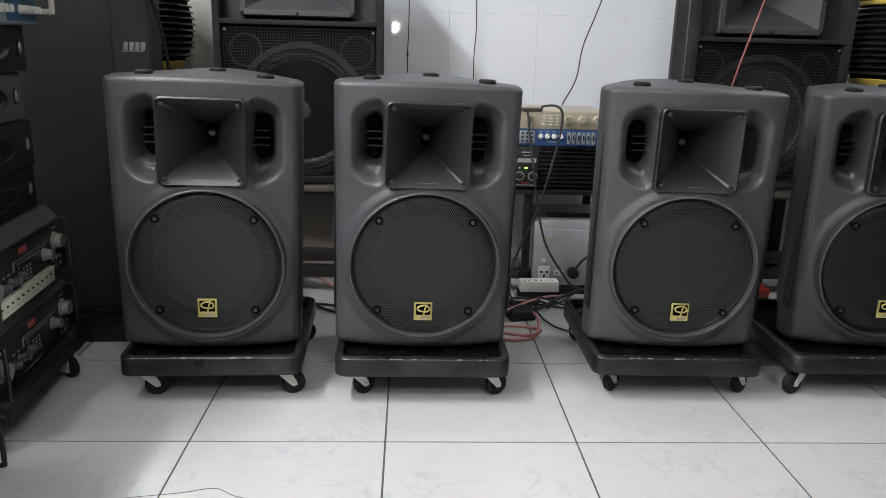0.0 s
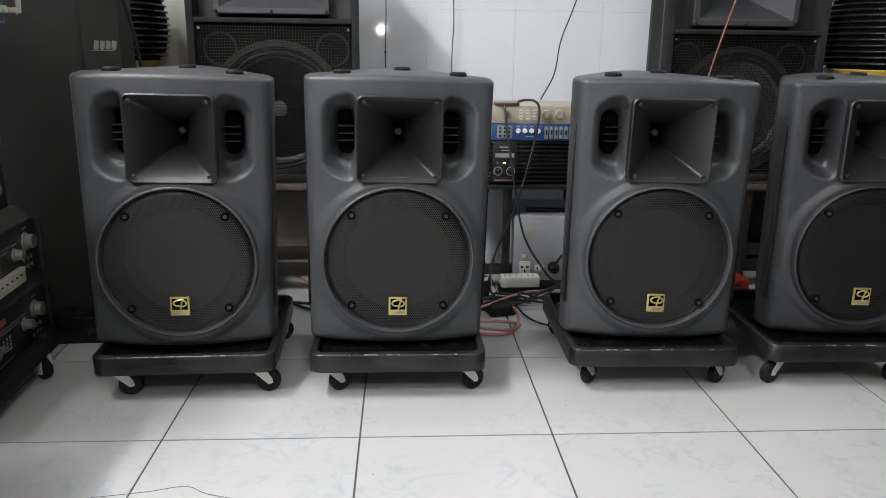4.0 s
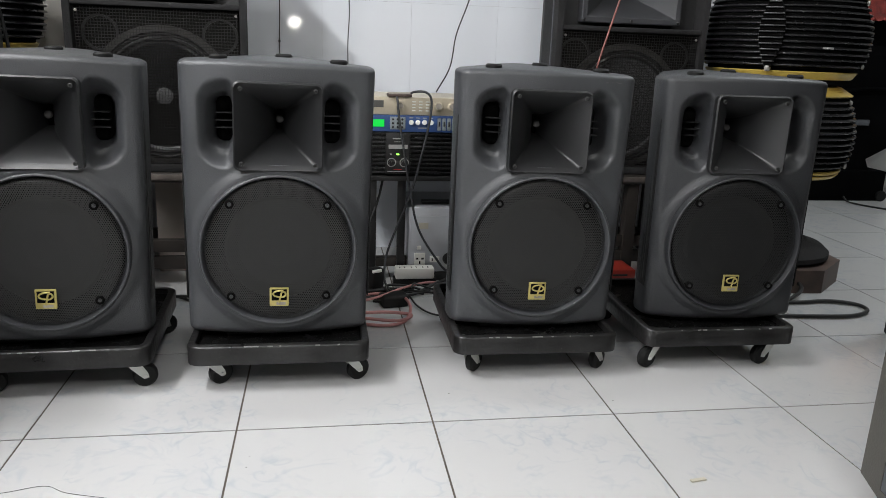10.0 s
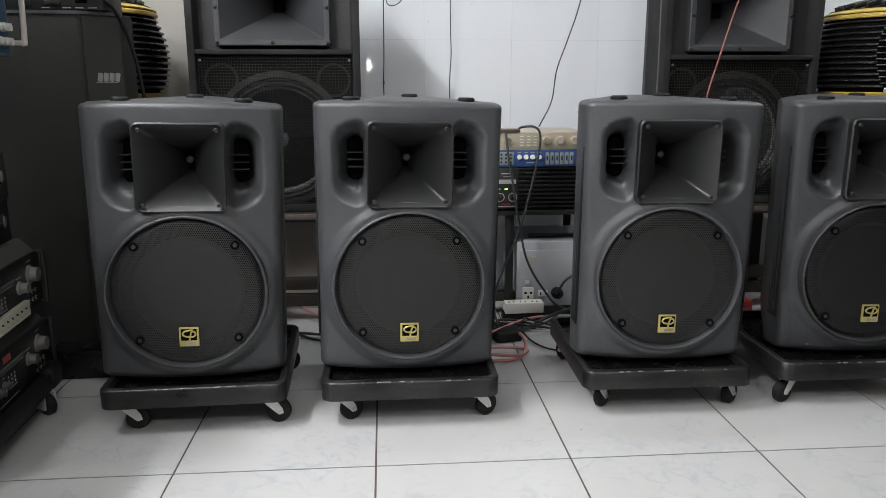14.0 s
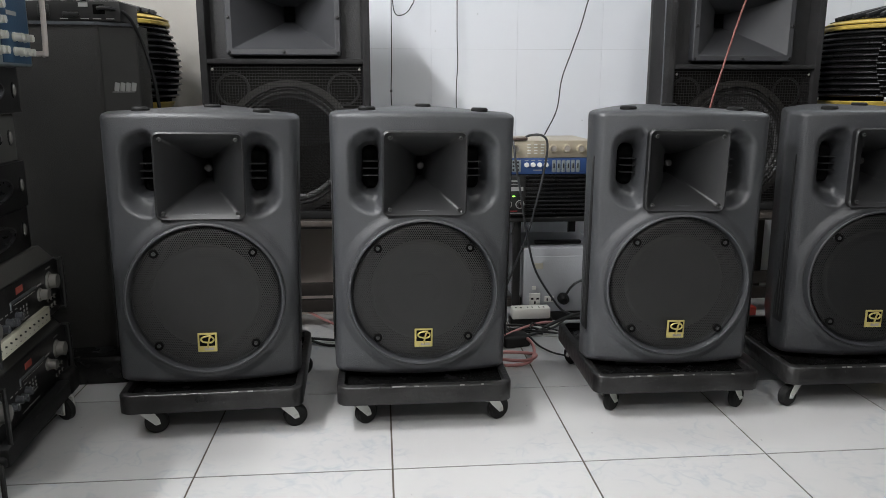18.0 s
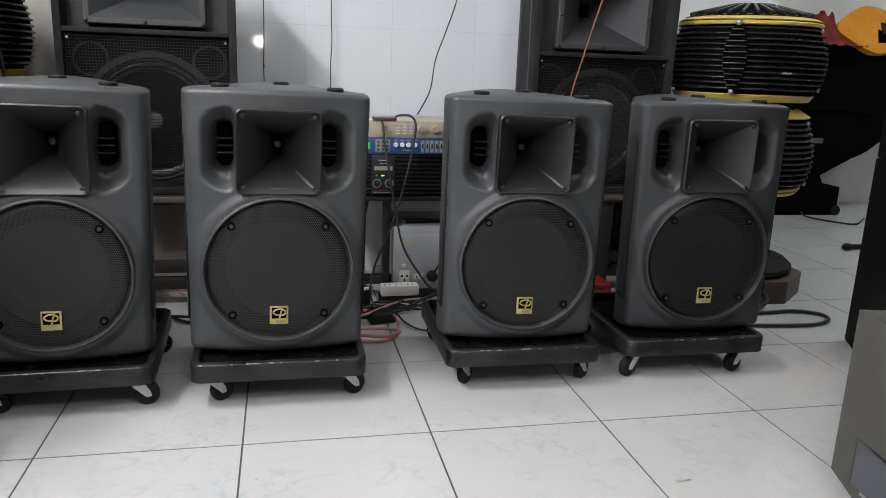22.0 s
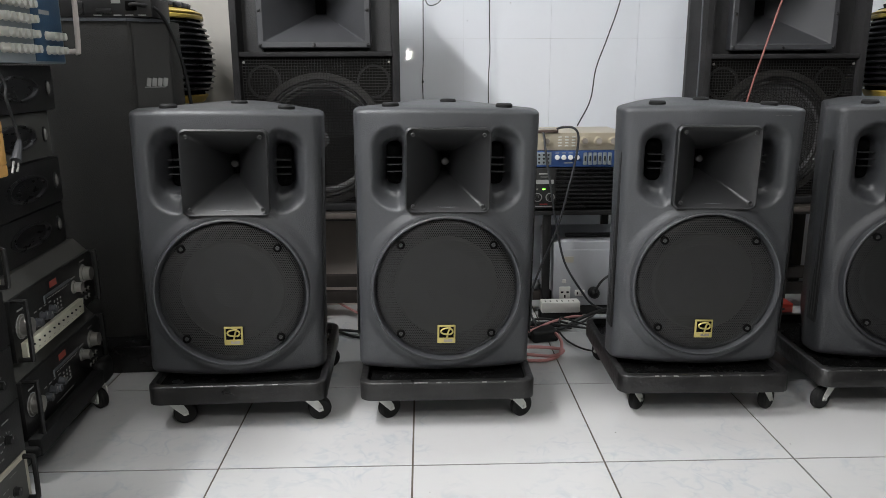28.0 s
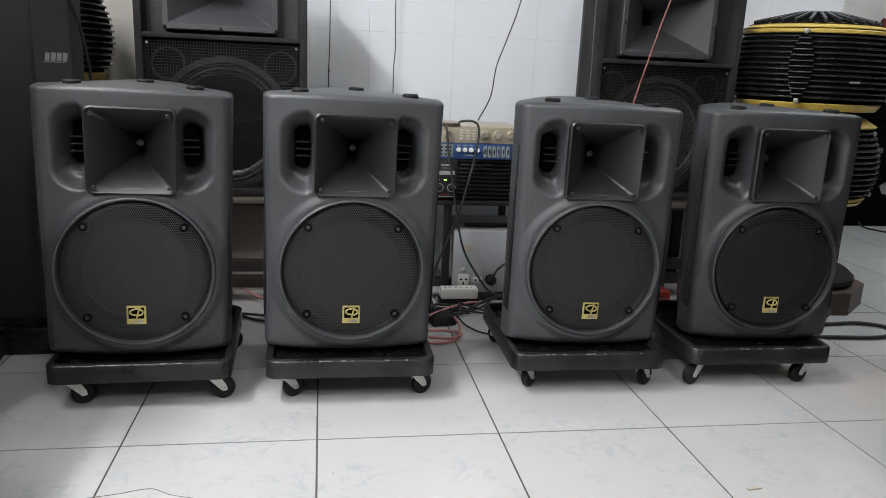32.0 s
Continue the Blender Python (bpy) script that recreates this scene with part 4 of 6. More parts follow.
def stabiliser():
    t = thing("voltage_stabiliser", pose(0.452, 0.965, 0), "white enamelled voltage stabiliser with sockets, on the floor", "stabiliser")
    part("base", box(0.0, 0.262, 0.0, 0.28, 0.0, 0.030, 0.002), M["amp"], t)
    part("case", box(0.0, 0.262, 0.0, 0.28, 0.030, 0.250, 0.006), M["whitebox"], t)
    part("front_plate", box(0.010, 0.252, -0.003, 0.001, 0.042, 0.222, 0.002), M["whitebox"], t)
    part("carry_handle", box(0.05, 0.21, 0.06, 0.085, 0.249, 0.262, 0.004), M["amp"], t)
    part("rating_plate", box(0.034, 0.066, -0.0045, -0.002, 0.180, 0.200), M["cream"], t)
    s = part("socket", box(0.022, 0.058, -0.010, -0.002, 0.052, 0.098, 0.002), M["white"], t, "white three-pin socket")
    for x, z, w, h in ((0.031, 0.080, 0.004, 0.003), (0.049, 0.080, 0.004, 0.003), (0.040, 0.066, 0.0025, 0.005)):
        part("pin_hole", box(x - w, x + w, -0.0108, -0.0095, z - h, z + h), M["black"], s)
    s2 = part("socket", box(0.074, 0.106, -0.008, -0.002, 0.066, 0.086, 0.002), M["white"], t)
    for x in (0.082, 0.098):
        part("pin_hole", box(x - 0.002, x + 0.002, -0.0088, -0.0075, 0.071, 0.080), M["black"], s2)
    part("switch", box(0.030, 0.044, -0.007, -0.002, 0.110, 0.122, 0.001), M["white"], t)
    plug = part("plug", lathe([(0.019, 0.0), (0.019, -0.012), (0.016, -0.026), (0.008, -0.034), (0.001, -0.034)], 20, "y"), M["rubber"], t, "round black mains plug", m=pose(0.136, -0.002, 0.078))
    part("plug_cable", hose([(0, -0.03, 0.005), (0.004, -0.036, 0.025), (0.022, -0.034, 0.05), (0.06, -0.01, 0.062), (0.12, 0.0, 0.064)], 0.0042), M["cable"], plug)
    # a strip of sockets before it
    p = thing("power_strip", pose(0.408, 0.90, 0.0, 0, 0, 1), "white three-way power strip lying on a black adapter", "power strip")
    part("strip_body", box(0.0, 0.126, 0.0, 0.045, 0.026, 0.062, 0.004), M["white"], p)
    for i in range(3):
        for dx in (-0.008, 0.008):
            part("slot", box(0.022 + i * 0.038 + dx - 0.002, 0.022 + i * 0.038 + dx + 0.002, 0.010, 0.022, 0.0612, 0.0625), M["black"], p)
    part("adapter", box(-0.005, 0.135, 0.004, 0.05, 0.0, 0.026, 0.004), M["rubber"], p, "flat black adapter")


stabiliser()


def cables():
    def cord(name, pts, r, material, label, cat="cable", step=8):
        return single(name, hose(pts, r, 8, step), material, label, cat, smooth=60)

    z = 0.007
    cord("speaker_cable", [(0.20, 0.75, z), (0.31, 0.784, 0.016), (0.40, 0.74, 0.03), (0.428, 0.66, 0.02), (0.40, 0.57, z), (0.33, 0.545, z), (0.24, 0.58, 0.01), (0.21, 0.62, 0.016)], 0.0048, M["pinkred"], "faded red speaker cable coiled on the floor")
    cord("speaker_cable", [(0.22, 0.60, 0.02), (0.30, 0.565, 0.02), (0.385, 0.56, 0.014), (0.425, 0.61, 0.012), (0.36, 0.625, 0.016), (0.28, 0.61, 0.022), (0.2, 0.63, 0.02)], 0.0048, M["pinkred"], "faded red speaker cable coiled on the floor")
    cord("speaker_cable", [(0.24, 0.66, 0.03), (0.33, 0.70, 0.035), (0.42, 0.80, 0.03), (0.48, 0.86, 0.024), (0.52, 0.885, 0.02), (0.545, 0.89, 0.016)], 0.0042, M["pinkred"], "faded red cable running up to the power strip")
    cord("speaker_cable", [(-0.42, 1.12, 0.03), (-0.30, 1.02, 0.05), (-0.19, 0.92, 0.03), (-0.08, 0.84, z), (0.05, 0.78, z), (0.2, 0.75, z)], 0.0042, M["pinkred"], "faded red speaker cable on the floor behind the loudspeakers")
    cord("mains_cable", [(-0.4, 0.86, z), (-0.26, 0.82, z), (-0.18, 0.755, z), (-0.05, 0.74, z), (0.1, 0.74, z), (0.25, 0.70, z)], 0.0045, M["cable"], "black cable lying on the floor")
    cord("mains_cable", [(-0.36, 0.78, z), (-0.25, 0.785, 0.02), (-0.15, 0.80, z), (0.0, 0.80, z), (0.2, 0.82, z)], 0.0045, M["cable"], "black cable lying on the floor")
    cord("signal_cable", [(0.402, 0.925, 0.606), (0.404, 0.916, 0.59), (0.412, 0.905, 0.52), (0.427, 0.90, 0.434), (0.445, 0.90, 0.33), (0.475, 0.892, 0.20), (0.535, 0.888, 0.10), (0.58, 0.90, 0.05), (0.66, 0.92, 0.02)], 0.0037, M["greycable"], "dark grey signal cable hanging before the amplifiers")
    cord("signal_cable", [(0.445, 0.97, 0.609), (0.455, 0.92, 0.622), (0.488, 0.90, 0.623), (0.506, 0.90, 0.600), (0.503, 0.90, 0.54), (0.485, 0.90, 0.45), (0.45, 0.90, 0.31), (0.40, 0.90, 0.18), (0.375, 0.90, 0.10), (0.37, 0.86, 0.03), (0.40, 0.80, 0.012)], 0.0037, M["greycable"], "dark grey signal cable hanging before the amplifiers")
    cord("mains_cable", [(0.37, 1.0, 0.34), (0.355, 0.98, 0.28), (0.33, 0.94, 0.22), (0.30, 0.93, 0.12), (0.32, 0.86, 0.02), (0.42, 0.82, 0.012), (0.52, 0.84, 0.012), (0.60, 0.95, 0.012)], 0.004, M["cable"], "black mains cable hanging under the stand")
    cord("mains_cable", [(0.66, 0.86, 0.06), (0.60, 0.885, 0.04), (0.52, 0.86, 0.018), (0.46, 0.80, 0.012), (0.38, 0.76, 0.012), (0.28, 0.77, 0.012)], 0.0055, M["cable"], "black mains cable bent over the floor")
    cord("mains_cable", [(0.44, 0.78, 0.01), (0.455, 0.70, 0.006), (0.49, 0.63, 0.006), (0.55, 0.60, 0.006)], 0.003, M["cable"], "thin black cable lying on the floor")
    rng = random.Random(4)
    for i in range(7):
        x0 = 0.24 + 0.026 * i
        pts = [(x0 + rng.uniform(-0.05, 0.05), 0.74 + rng.uniform(0, 0.13), 0.008 + 0.003 * i), (x0 + 0.05 + rng.uniform(-0.05, 0.05), 0.78 + rng.uniform(0, 0.09), 0.012 + 0.003 * i),
               (x0 + 0.11 + rng.uniform(-0.04, 0.04), 0.76 + rng.uniform(0, 0.11), 0.010 + 0.003 * i), (x0 + 0.17, 0.80 + rng.uniform(0, 0.07), 0.008)]
        cord("tangled_cable", pts, rng.choice((0.003, 0.004, 0.0035)), M["cable"], "black cable in the tangle between the loudspeakers")
    ad = thing("adapter_block", pose(0.385, 0.73, 0, 0, 0, 12), "black mains adapter block on the floor among cables", "adapter")
    part("block", box(-0.042, 0.042, -0.03, 0.03, 0, 0.036, 0.009, seg=3), M["rubber"], ad)
    part("cable_sleeve", rod((-0.042, 0, 0.018), (-0.064, 0, 0.018), 0.007, r2=0.004), M["rubber"], ad)
    pl = thing("plug_pair", pose(0.335, 0.84, 0, 0, 0, 30), "black plug with a white side, lying on cables", "plug")
    part("plug_body", box(-0.02, 0.025, -0.02, 0.02, 0.02, 0.085, 0.008), M["rubber"], pl)
    part("plug_face", box(-0.022, 0.012, -0.024, -0.018, 0.075, 0.085, 0.002), M["white"], pl)
    part("plug_foot", box(-0.03, 0.03, -0.02, 0.02, 0.0, 0.022, 0.004), M["rubber"], pl)
    # hanging wires at the wall
    y = WALL_Y - 0.030
    t = thing("wall_wire", pose(0, 0, 0), "thin black wire hanging down the wall, plug at its end", "wire", "wires hanging on the wall")
    part("wire", hose([(0.036, y, 3.05), (0.038, y, 1.6), (0.034, y, 1.0), (0.033, y, 0.85), (0.030, y, 0.76), (0.031, y, 0.69)], 0.0018, 6), M["cable"], t)
    part("wire_plug", rod((0.031, y, 0.678), (0.031, y, 0.692), 0.005), M["cable"], t)
    part("wire_knot", rod((0.0305, y, 0.752), (0.0305, y, 0.760), 0.0042), M["cable"], t)
    cord("wall_wire", [(0.262, y, 3.05), (0.268, y, 1.6), (0.270, y, 1.0), (0.273, y, 0.86), (0.268, y, 0.76), (0.268, y, 0.60), (0.25, y, 0.4)], 0.0018, M["cable"], "thin black wire hanging down the wall", "wire")
    cord("wall_wire", [(0.036, y, 1.12), (0.045, y - 0.02, 1.03), (0.075, y - 0.02, 1.02), (0.105, y - 0.01, 1.05), (0.12, y, 1.12), (0.13, y, 1.5), (0.13, y, 3.05)], 0.0018, M["cable"], "thin black wire looped on the wall", "wire")
    cord("wall_cable", [(0.95, y, 3.05), (0.81, y - 0.01, 1.4), (0.735, y - 0.02, 1.05), (0.690, y - 0.03, 0.91), (0.650, y - 0.04, 0.80), (0.625, y - 0.08, 0.69), (0.57, y - 0.14, 0.605)], 0.0023, M["cable"], "black cable hanging slantwise from the wall to the amplifiers")
    cord("red_cable", [(1.40, 0.86, 3.0), (1.24, 0.90, 1.5), (1.145, 0.93, 1.10), (1.106, 0.93, 0.97), (1.066, 0.92, 0.84), (1.028, 0.915, 0.70), (1.00, 0.90, 0.55), (0.99, 0.86, 0.3), (1.0, 0.80, 0.03), (1.05, 0.78, 0.006)], 0.0032, M["red"], "red speaker cable hanging before the tall cabinet")
    cord("wall_cable", [(0.95, 1.36, 3.0), (0.915, 1.10, 1.6), (0.907, 1.03, 1.15), (0.905, 1.015, 0.95), (0.9055, 1.01, 0.78), (0.904, 1.01, 0.6), (0.906, 1.0, 0.4)], 0.0025, M["greyplastic"], "thin grey wire running down the cabinet side")
    cord("mains_cable", [(1.30, 0.60, 0.01), (1.50, 0.56, 0.008), (1.70, 0.535, 0.008), (1.80, 0.54, 0.008), (1.868, 0.580, 0.008), (1.870, 0.635, 0.008), (1.80, 0.672, 0.008), (1.70, 0.665, 0.008), (1.58, 0.66, 0.008), (1.40, 0.64, 0.008)], 0.0062, M["cable"], "thick black cable looped on the floor")
    cord("mains_cable", [(1.40, 0.68, 0.008), (1.60, 0.655, 0.012), (1.70, 0.70, 0.02), (1.745, 0.742, 0.03), (1.76, 0.79, 0.035)], 0.0065, M["cable"], "black cable running to the pedestal")
    rb = thing("red_battery_box", pose(1.085, 0.80, 0), "small red and black box on the floor", "box")
    part("lower_case", box(-0.03, 0.10, 0.0, 0.12, 0.0, 0.05, 0.003), M["amp"], rb)
    part("red_top", box(-0.028, 0.098, 0.002, 0.118, 0.05, 0.080, 0.004), M["redbox"], rb)
    part("dark_label", box(0.02, 0.07, -0.0005, 0.0025, 0.060, 0.066), M["amp"], rb)


cables()


# ---- round ribbed towers ----
def ribbed_drum(parent, z0, z1, name, spokes):
    """A bulging ribbed drum with yellow rims between z0 and z1."""
    h = z1 - z0
    rim = 0.031
    n = 12
    za, zb = z0 + rim + 0.004, z1 - rim - 0.006

    def bulge(t):
        return 0.276 - 0.034 * ((t - 0.42) / 0.58) ** 2

    core = [(bulge(k / 16) - 0.010, za + (zb - za) * k / 16) for k in range(17)]
    d = part(name, lathe([(0.2, z0 + rim)] + core + [(0.2, z1 - rim)], 64), M["black"], parent, "bulging ribbed black drum with yellow rims")
    for i in range(n):
        t = (i + 0.5) / n
        r = bulge(t)
        z = za + (zb - za) * t
        part("rib", lathe([(r - 0.022, z - 0.0062), (r - 0.008, z - 0.0050), (r - 0.001, z - 0.0032), (r, z - 0.0012), (r - 0.001, z + 0.0014), (r - 0.008, z + 0.0042), (r - 0.022, z + 0.0062)], 72), M["fin"], d)
    if spokes:
        part("yellow_rim", lathe([(0.20, z0), (0.229, z0), (0.233, z0 + 0.003), (0.246, z0 + 0.022), (0.243, z0 + 0.025), (0.20, z0 + 0.025)], 72), M["yellow"], d)
        part("yellow_rim", lathe([(0.20, z1 - 0.036), (0.244, z1 - 0.036), (0.247, z1 - 0.033), (0.247, z1 - 0.025), (0.244, z1 - 0.022), (0.20, z1 - 0.022)], 72), M["yellow"], d)
        part("yellow_cone", lathe([(0.18, z1 - 0.019), (0.243, z1 - 0.019), (0.245, z1 - 0.016), (0.212, z1 - 0.001), (0.208, z1), (0.18, z1)], 72), M["yellow"], d, "sloped yellow collar")
    else:
        part("yellow_rim", lathe([(0.20, z0), (0.229, z0), (0.232, z0 + 0.002), (0.240, z0 + 0.011), (0.238, z0 + 0.013), (0.20, z0 + 0.013)], 72), M["yellow"], d)
        part("yellow_rim", lathe([(0.20, z0 + 0.017), (0.242, z0 + 0.017), (0.245, z0 + 0.020), (0.245, z0 + 0.026), (0.242, z0 + 0.029), (0.20, z0 + 0.029)], 72), M["yellow"], d)
        part("yellow_cone", lathe([(0.17, z1 - 0.031), (0.243, z1 - 0.031), (0.246, z1 - 0.026), (0.205, z1 - 0.001), (0.200, z1), (0.17, z1)], 72), M["yellow"], d, "sloped yellow collar")
    part("rim_gap", lathe([(0.17, z0 + 0.004), (0.218, z0 + 0.004), (0.236, z0 + 0.022), (0.236, z1 - 0.030), (0.17, z1 - 0.006)], 64), M["black"], d)
    # lens-shaped louvre on the side that faces the room
    lv = part("louvre", lathe([(0.02, 0.0), (0.02, -0.002), (0.001, -0.002)], 12, "y"), M["black"], d, "lens-shaped louvre", m=pose(0, -0.280, (za + zb) / 2))
    hh = (zb - za) / 2
    bm = bmesh.new()
    k = 14
    left = [(-0.029 * math.cos(math.pi / 2 * (2 * i / k - 1)) * (0.9 + 0.25 * i / k) - 0.008, -hh + 2 * hh * i / k) for i in range(k + 1)]
    vs0 = [bm.verts.new((x, -0.004, z)) for x, z in left] + [bm.verts.new((-x, -0.004, z)) for x, z in reversed(left)]
    vs1 = [bm.verts.new((v.co.x, 0.03, v.co.z)) for v in vs0]
    bm.faces.new(vs0), bm.faces.new(vs1)
    for i in range(len(vs0)):
        bm.faces.new((vs0[i], vs0[(i + 1) % len(vs0)], vs1[(i + 1) % len(vs0)], vs1[i]))
    part("louvre_back", bm, M["black"], lv, smooth=None)
    for i in range(11):
        t = (i + 1.0) / 12
        w = 0.032 * math.sin(math.pi * (0.05 + 0.9 * t)) + 0.006
        part("louvre_blade", box(-w, w, -0.012, 0.0, -hh + 2 * hh * t - 0.0022, -hh + 2 * hh * t + 0.0020, 0.0008), M["louvre"], lv)
    for z in (-hh - 0.004, hh + 0.004):
        part("clip", box(-0.008, 0.008, -0.006, 0.03, z - 0.009, z + 0.009, 0.004), M["silver"], lv, "bright metal clip")
    # rows of studs on the joints
    stud = None
    for a in (-12, 168):
        for i in range(11):
            t = (i + 0.5) / 11
            r = bulge(t) + 0.002
            big = i in (0, 10)
            p = pose(r * math.cos(radians(a)), r * math.sin(radians(a)), za + (zb - za) * t)
            if big:
                part("joint_clip", lathe([(0.002, -0.008), (0.0055, -0.004), (0.006, 0.003), (0.002, 0.008)], 12), M["silver"], d, m=p)
            else:
                stud = again(stud, p, d) if stud else part("stud", lathe([(0.002, -0.004), (0.0045, 0.0), (0.002, 0.004)], 10), M["fin"], d, m=p)
    part("maker_plate", box(-0.018, 0.018, -0.002, 0.001, -0.0030, 0.0030, 0.0008), M["print"], d, m=Matrix.Rotation(radians(36), 4, "Z") @ pose(0, -0.276, za + (zb - za) * 0.29))
    if spokes:
        for i in range(28):
            a = 2 * math.pi * i / 28
            part("spoke", box(-0.072, 0.072, -0.0055, 0.0055, -0.006, 0.006, 0.001), M["louvre"], d, m=Matrix.Rotation(a, 4, "Z") @ Matrix.Translation((0.140, 0, z1 + 0.024)) @ Matrix.Rotation(radians(14), 4, "Y"))
        part("hub_cap", lathe([(0.225, z1 - 0.004), (0.07, z1 + 0.034), (0.06, z1 + 0.046), (0.001, z1 + 0.048)], 32), M["black"], d)
    else:
        part("drum_cap", lathe([(0.199, z1 - 0.004), (0.19, z1 + 0.003), (0.001, z1 + 0.003)], 32), M["black"], d)
    return d


def tower(m, label):
    t = thing("ribbed_speaker_tower", m, label, "speaker tower", "round ribbed speaker towers")
    ribbed_drum(t, 0.700, 0.990, "upper_drum", True)
    part("neck", lathe([(0.13, 0.672), (0.14, 0.680), (0.12, 0.684), (0.14, 0.690), (0.12, 0.694), (0.14, 0.698), (0.13, 0.702)], 40), M["fin"], t)
    ribbed_drum(t, 0.372, 0.675, "lower_drum", False)
    part("stem", rod((0, 0, 0.14), (0, 0, 0.376), 0.06, n=24), M["fin"], t)
    part("pedestal", lathe([(0.257, 0.0), (0.257, 0.080)], 8), M["wood"], t, "octagonal reddish wooden pedestal", 20, pose(0.043, -0.045, 0, 0, 0, 58))
    part("cushion", lathe([(0.205, 0.080), (0.228, 0.092), (0.228, 0.108), (0.205, 0.128), (0.165, 0.140), (0.150, 0.147), (0.142, 0.141), (0.06, 0.146), (0.001, 0.146)], 56), M["carpet"], t, "round black ribbed cushion", m=pose(0.03, -0.04, 0))
    return t


tw = tower(pose(1.757, 1.075, 0, 0, 0, -40), "round ribbed black and yellow speaker tower beside the cabinets")
copy_thing(tw, pose(-0.915, 1.075, 0.0, 0, 0, -100))


# ---- grey subwoofer, loose woofer and the worn black cabinet ----
def grey_side():
    t = thing("grey_subwoofer", pose(1.149, -0.320, 0, 0, 0, -9.5), "grey textured subwoofer box with a recessed side handle", "subwoofer")
    w, d, h, z0 = 0.56, 0.56, 0.366, 0.012
    hy0, hy1, hz0, hz1 = -0.186, -0.062, 0.037, 0.135

    def board(name, *b):
        return part(name, box(*b, 0.0 if "left" in name else 0.003), M["greysub"], t)

    # carcass, open where the handle cup sits; local y runs to the front at -d, the lower rear corner is cut off
    board("left_board_front", 0, 0.018, -d, hy0, z0, h)
    rear = bmesh.new()
    cut = [(hy1, 0.020), (-0.0, 0.034), (0.0, h), (hy1, h)]
    a = [rear.verts.new((0.0, y, z)) for y, z in cut]
    b = [rear.verts.new((0.018, y, z)) for y, z in cut]
    rear.faces.new(a), rear.faces.new(b)
    for i in range(4):
        rear.faces.new((a[i], a[(i + 1) % 4], b[(i + 1) % 4], b[i]))
    bmesh.ops.recalc_face_normals(rear, faces=rear.faces[:])
    part("left_board_rear", rear, M["greysub"], t)
    board("left_board_top", 0, 0.018, hy0, hy1, hz1, h)
    low = bmesh.new()
    cut = [(hy0, z0), (-0.092, z0), (hy1, 0.020), (hy1, hz0), (hy0, hz0)]
    a = [low.verts.new((0.0, y, z)) for y, z in cut]
    b = [low.verts.new((0.018, y, z)) for y, z in cut]
    low.faces.new(a), low.faces.new(b)
    for i in range(5):
        low.faces.new((a[i], a[(i + 1) % 5], b[(i + 1) % 5], b[i]))
    bmesh.ops.recalc_face_normals(low, faces=low.faces[:])
    part("left_board_low", low, M["greysub"], t)
    board("top_board", 0.012, w, -d, 0, h - 0.018, h + 0.0006)
    board("right_board", w - 0.018, w, -d, 0, z0, h)
    board("back_board", 0.012, w - 0.012, -0.018, -0.001, 0.036, h - 0.01)
    board("front_board", 0.012, w - 0.012, -d + 0.001, -d + 0.018, z0, h - 0.01)
    board("bottom_board", 0.012, w - 0.012, -d + 0.001, -0.095, z0, z0 + 0.018)
    # the cup's wall leans inward to the top and is hollowed in the middle
    bm = bmesh.new()
    n = 14
    grid = []
    for j in range(n + 1):
        v = j / n
        grid.append([bm.verts.new((0.002 + 0.044 * v ** 0.9 * math.sin(math.pi * i / n) ** 0.6, hy1 + (hy0 - hy1) * i / n, hz0 + (hz1 - hz0) * v)) for i in range(n + 1)])
    for j in range(n):
        for i in range(n):
            bm.faces.new((grid[j][i], grid[j][i + 1], grid[j + 1][i + 1], grid[j + 1][i]))
    cup = part("handle_cup", bm, M["greyplastic"], t, "recessed grey plastic handle", 50)
    part("cup_back", box(0.048, 0.052, hy0, hy1, hz0, hz1 + 0.004), M["greyplastic"], cup)
    part("cup_label", box(-0.0005, 0.0015, -0.123, -0.096, hz0 - 0.002, hz0 + 0.003), M["print"], cup)
    for x0 in (-0.009, w - 0.055):
        for y0, y1 in ((-0.208, -0.094), (-d + 0.03, -d + 0.15)):
            bm = box(x0, x0 + 0.064, y0, y1, 0.0, 0.0135, 0.005)
            part("skid", bm, M["greysub"], t)
    # woofer lying on its magnet
    c = thing("loose_woofer", pose(1.336, -0.498, 0.367, 0, 0, 15) @ Matrix.Scale(1.075, 4), "loose large woofer lying cone up on the grey subwoofer", "woofer")
    part("magnet", lathe([(0.075, 0.0), (0.085, 0.006), (0.085, 0.05), (0.075, 0.056)], 40), M["screw"], c)
    part("pot", lathe([(0.055, 0.056), (0.06, 0.09), (0.05, 0.092)], 32), M["screw"], c)
    part("basket_rim", lathe([(0.150, 0.165), (0.188, 0.168), (0.192, 0.172), (0.192, 0.180), (0.186, 0.184), (0.160, 0.182)], 56, closed=True), M["bigshell"], c)
    arm = None
    for i in range(6):
        p = Matrix.Rotation(radians(60 * i + 10), 4, "Z")
        if arm:
            again(arm, p)
        else:
            bm = bmesh.new()
            pr = [(0.055, 0.085), (0.16, 0.168), (0.175, 0.168), (0.075, 0.078)]
            a = [bm.verts.new((x, -0.02, z)) for x, z in pr]
            b = [bm.verts.new((x, 0.02, z)) for x, z in pr]
            bm.faces.new(a), bm.faces.new(b)
            for k in range(4):
                bm.faces.new((a[k], a[(k + 1) % 4], b[(k + 1) % 4], b[k]))
            arm = part("basket_arm", bm, M["bigshell"], c, m=p, smooth=None)
    part("gasket", lathe([(0.160, 0.183), (0.186, 0.185), (0.186, 0.189), (0.163, 0.190)], 56, closed=True), M["rubber"], c)
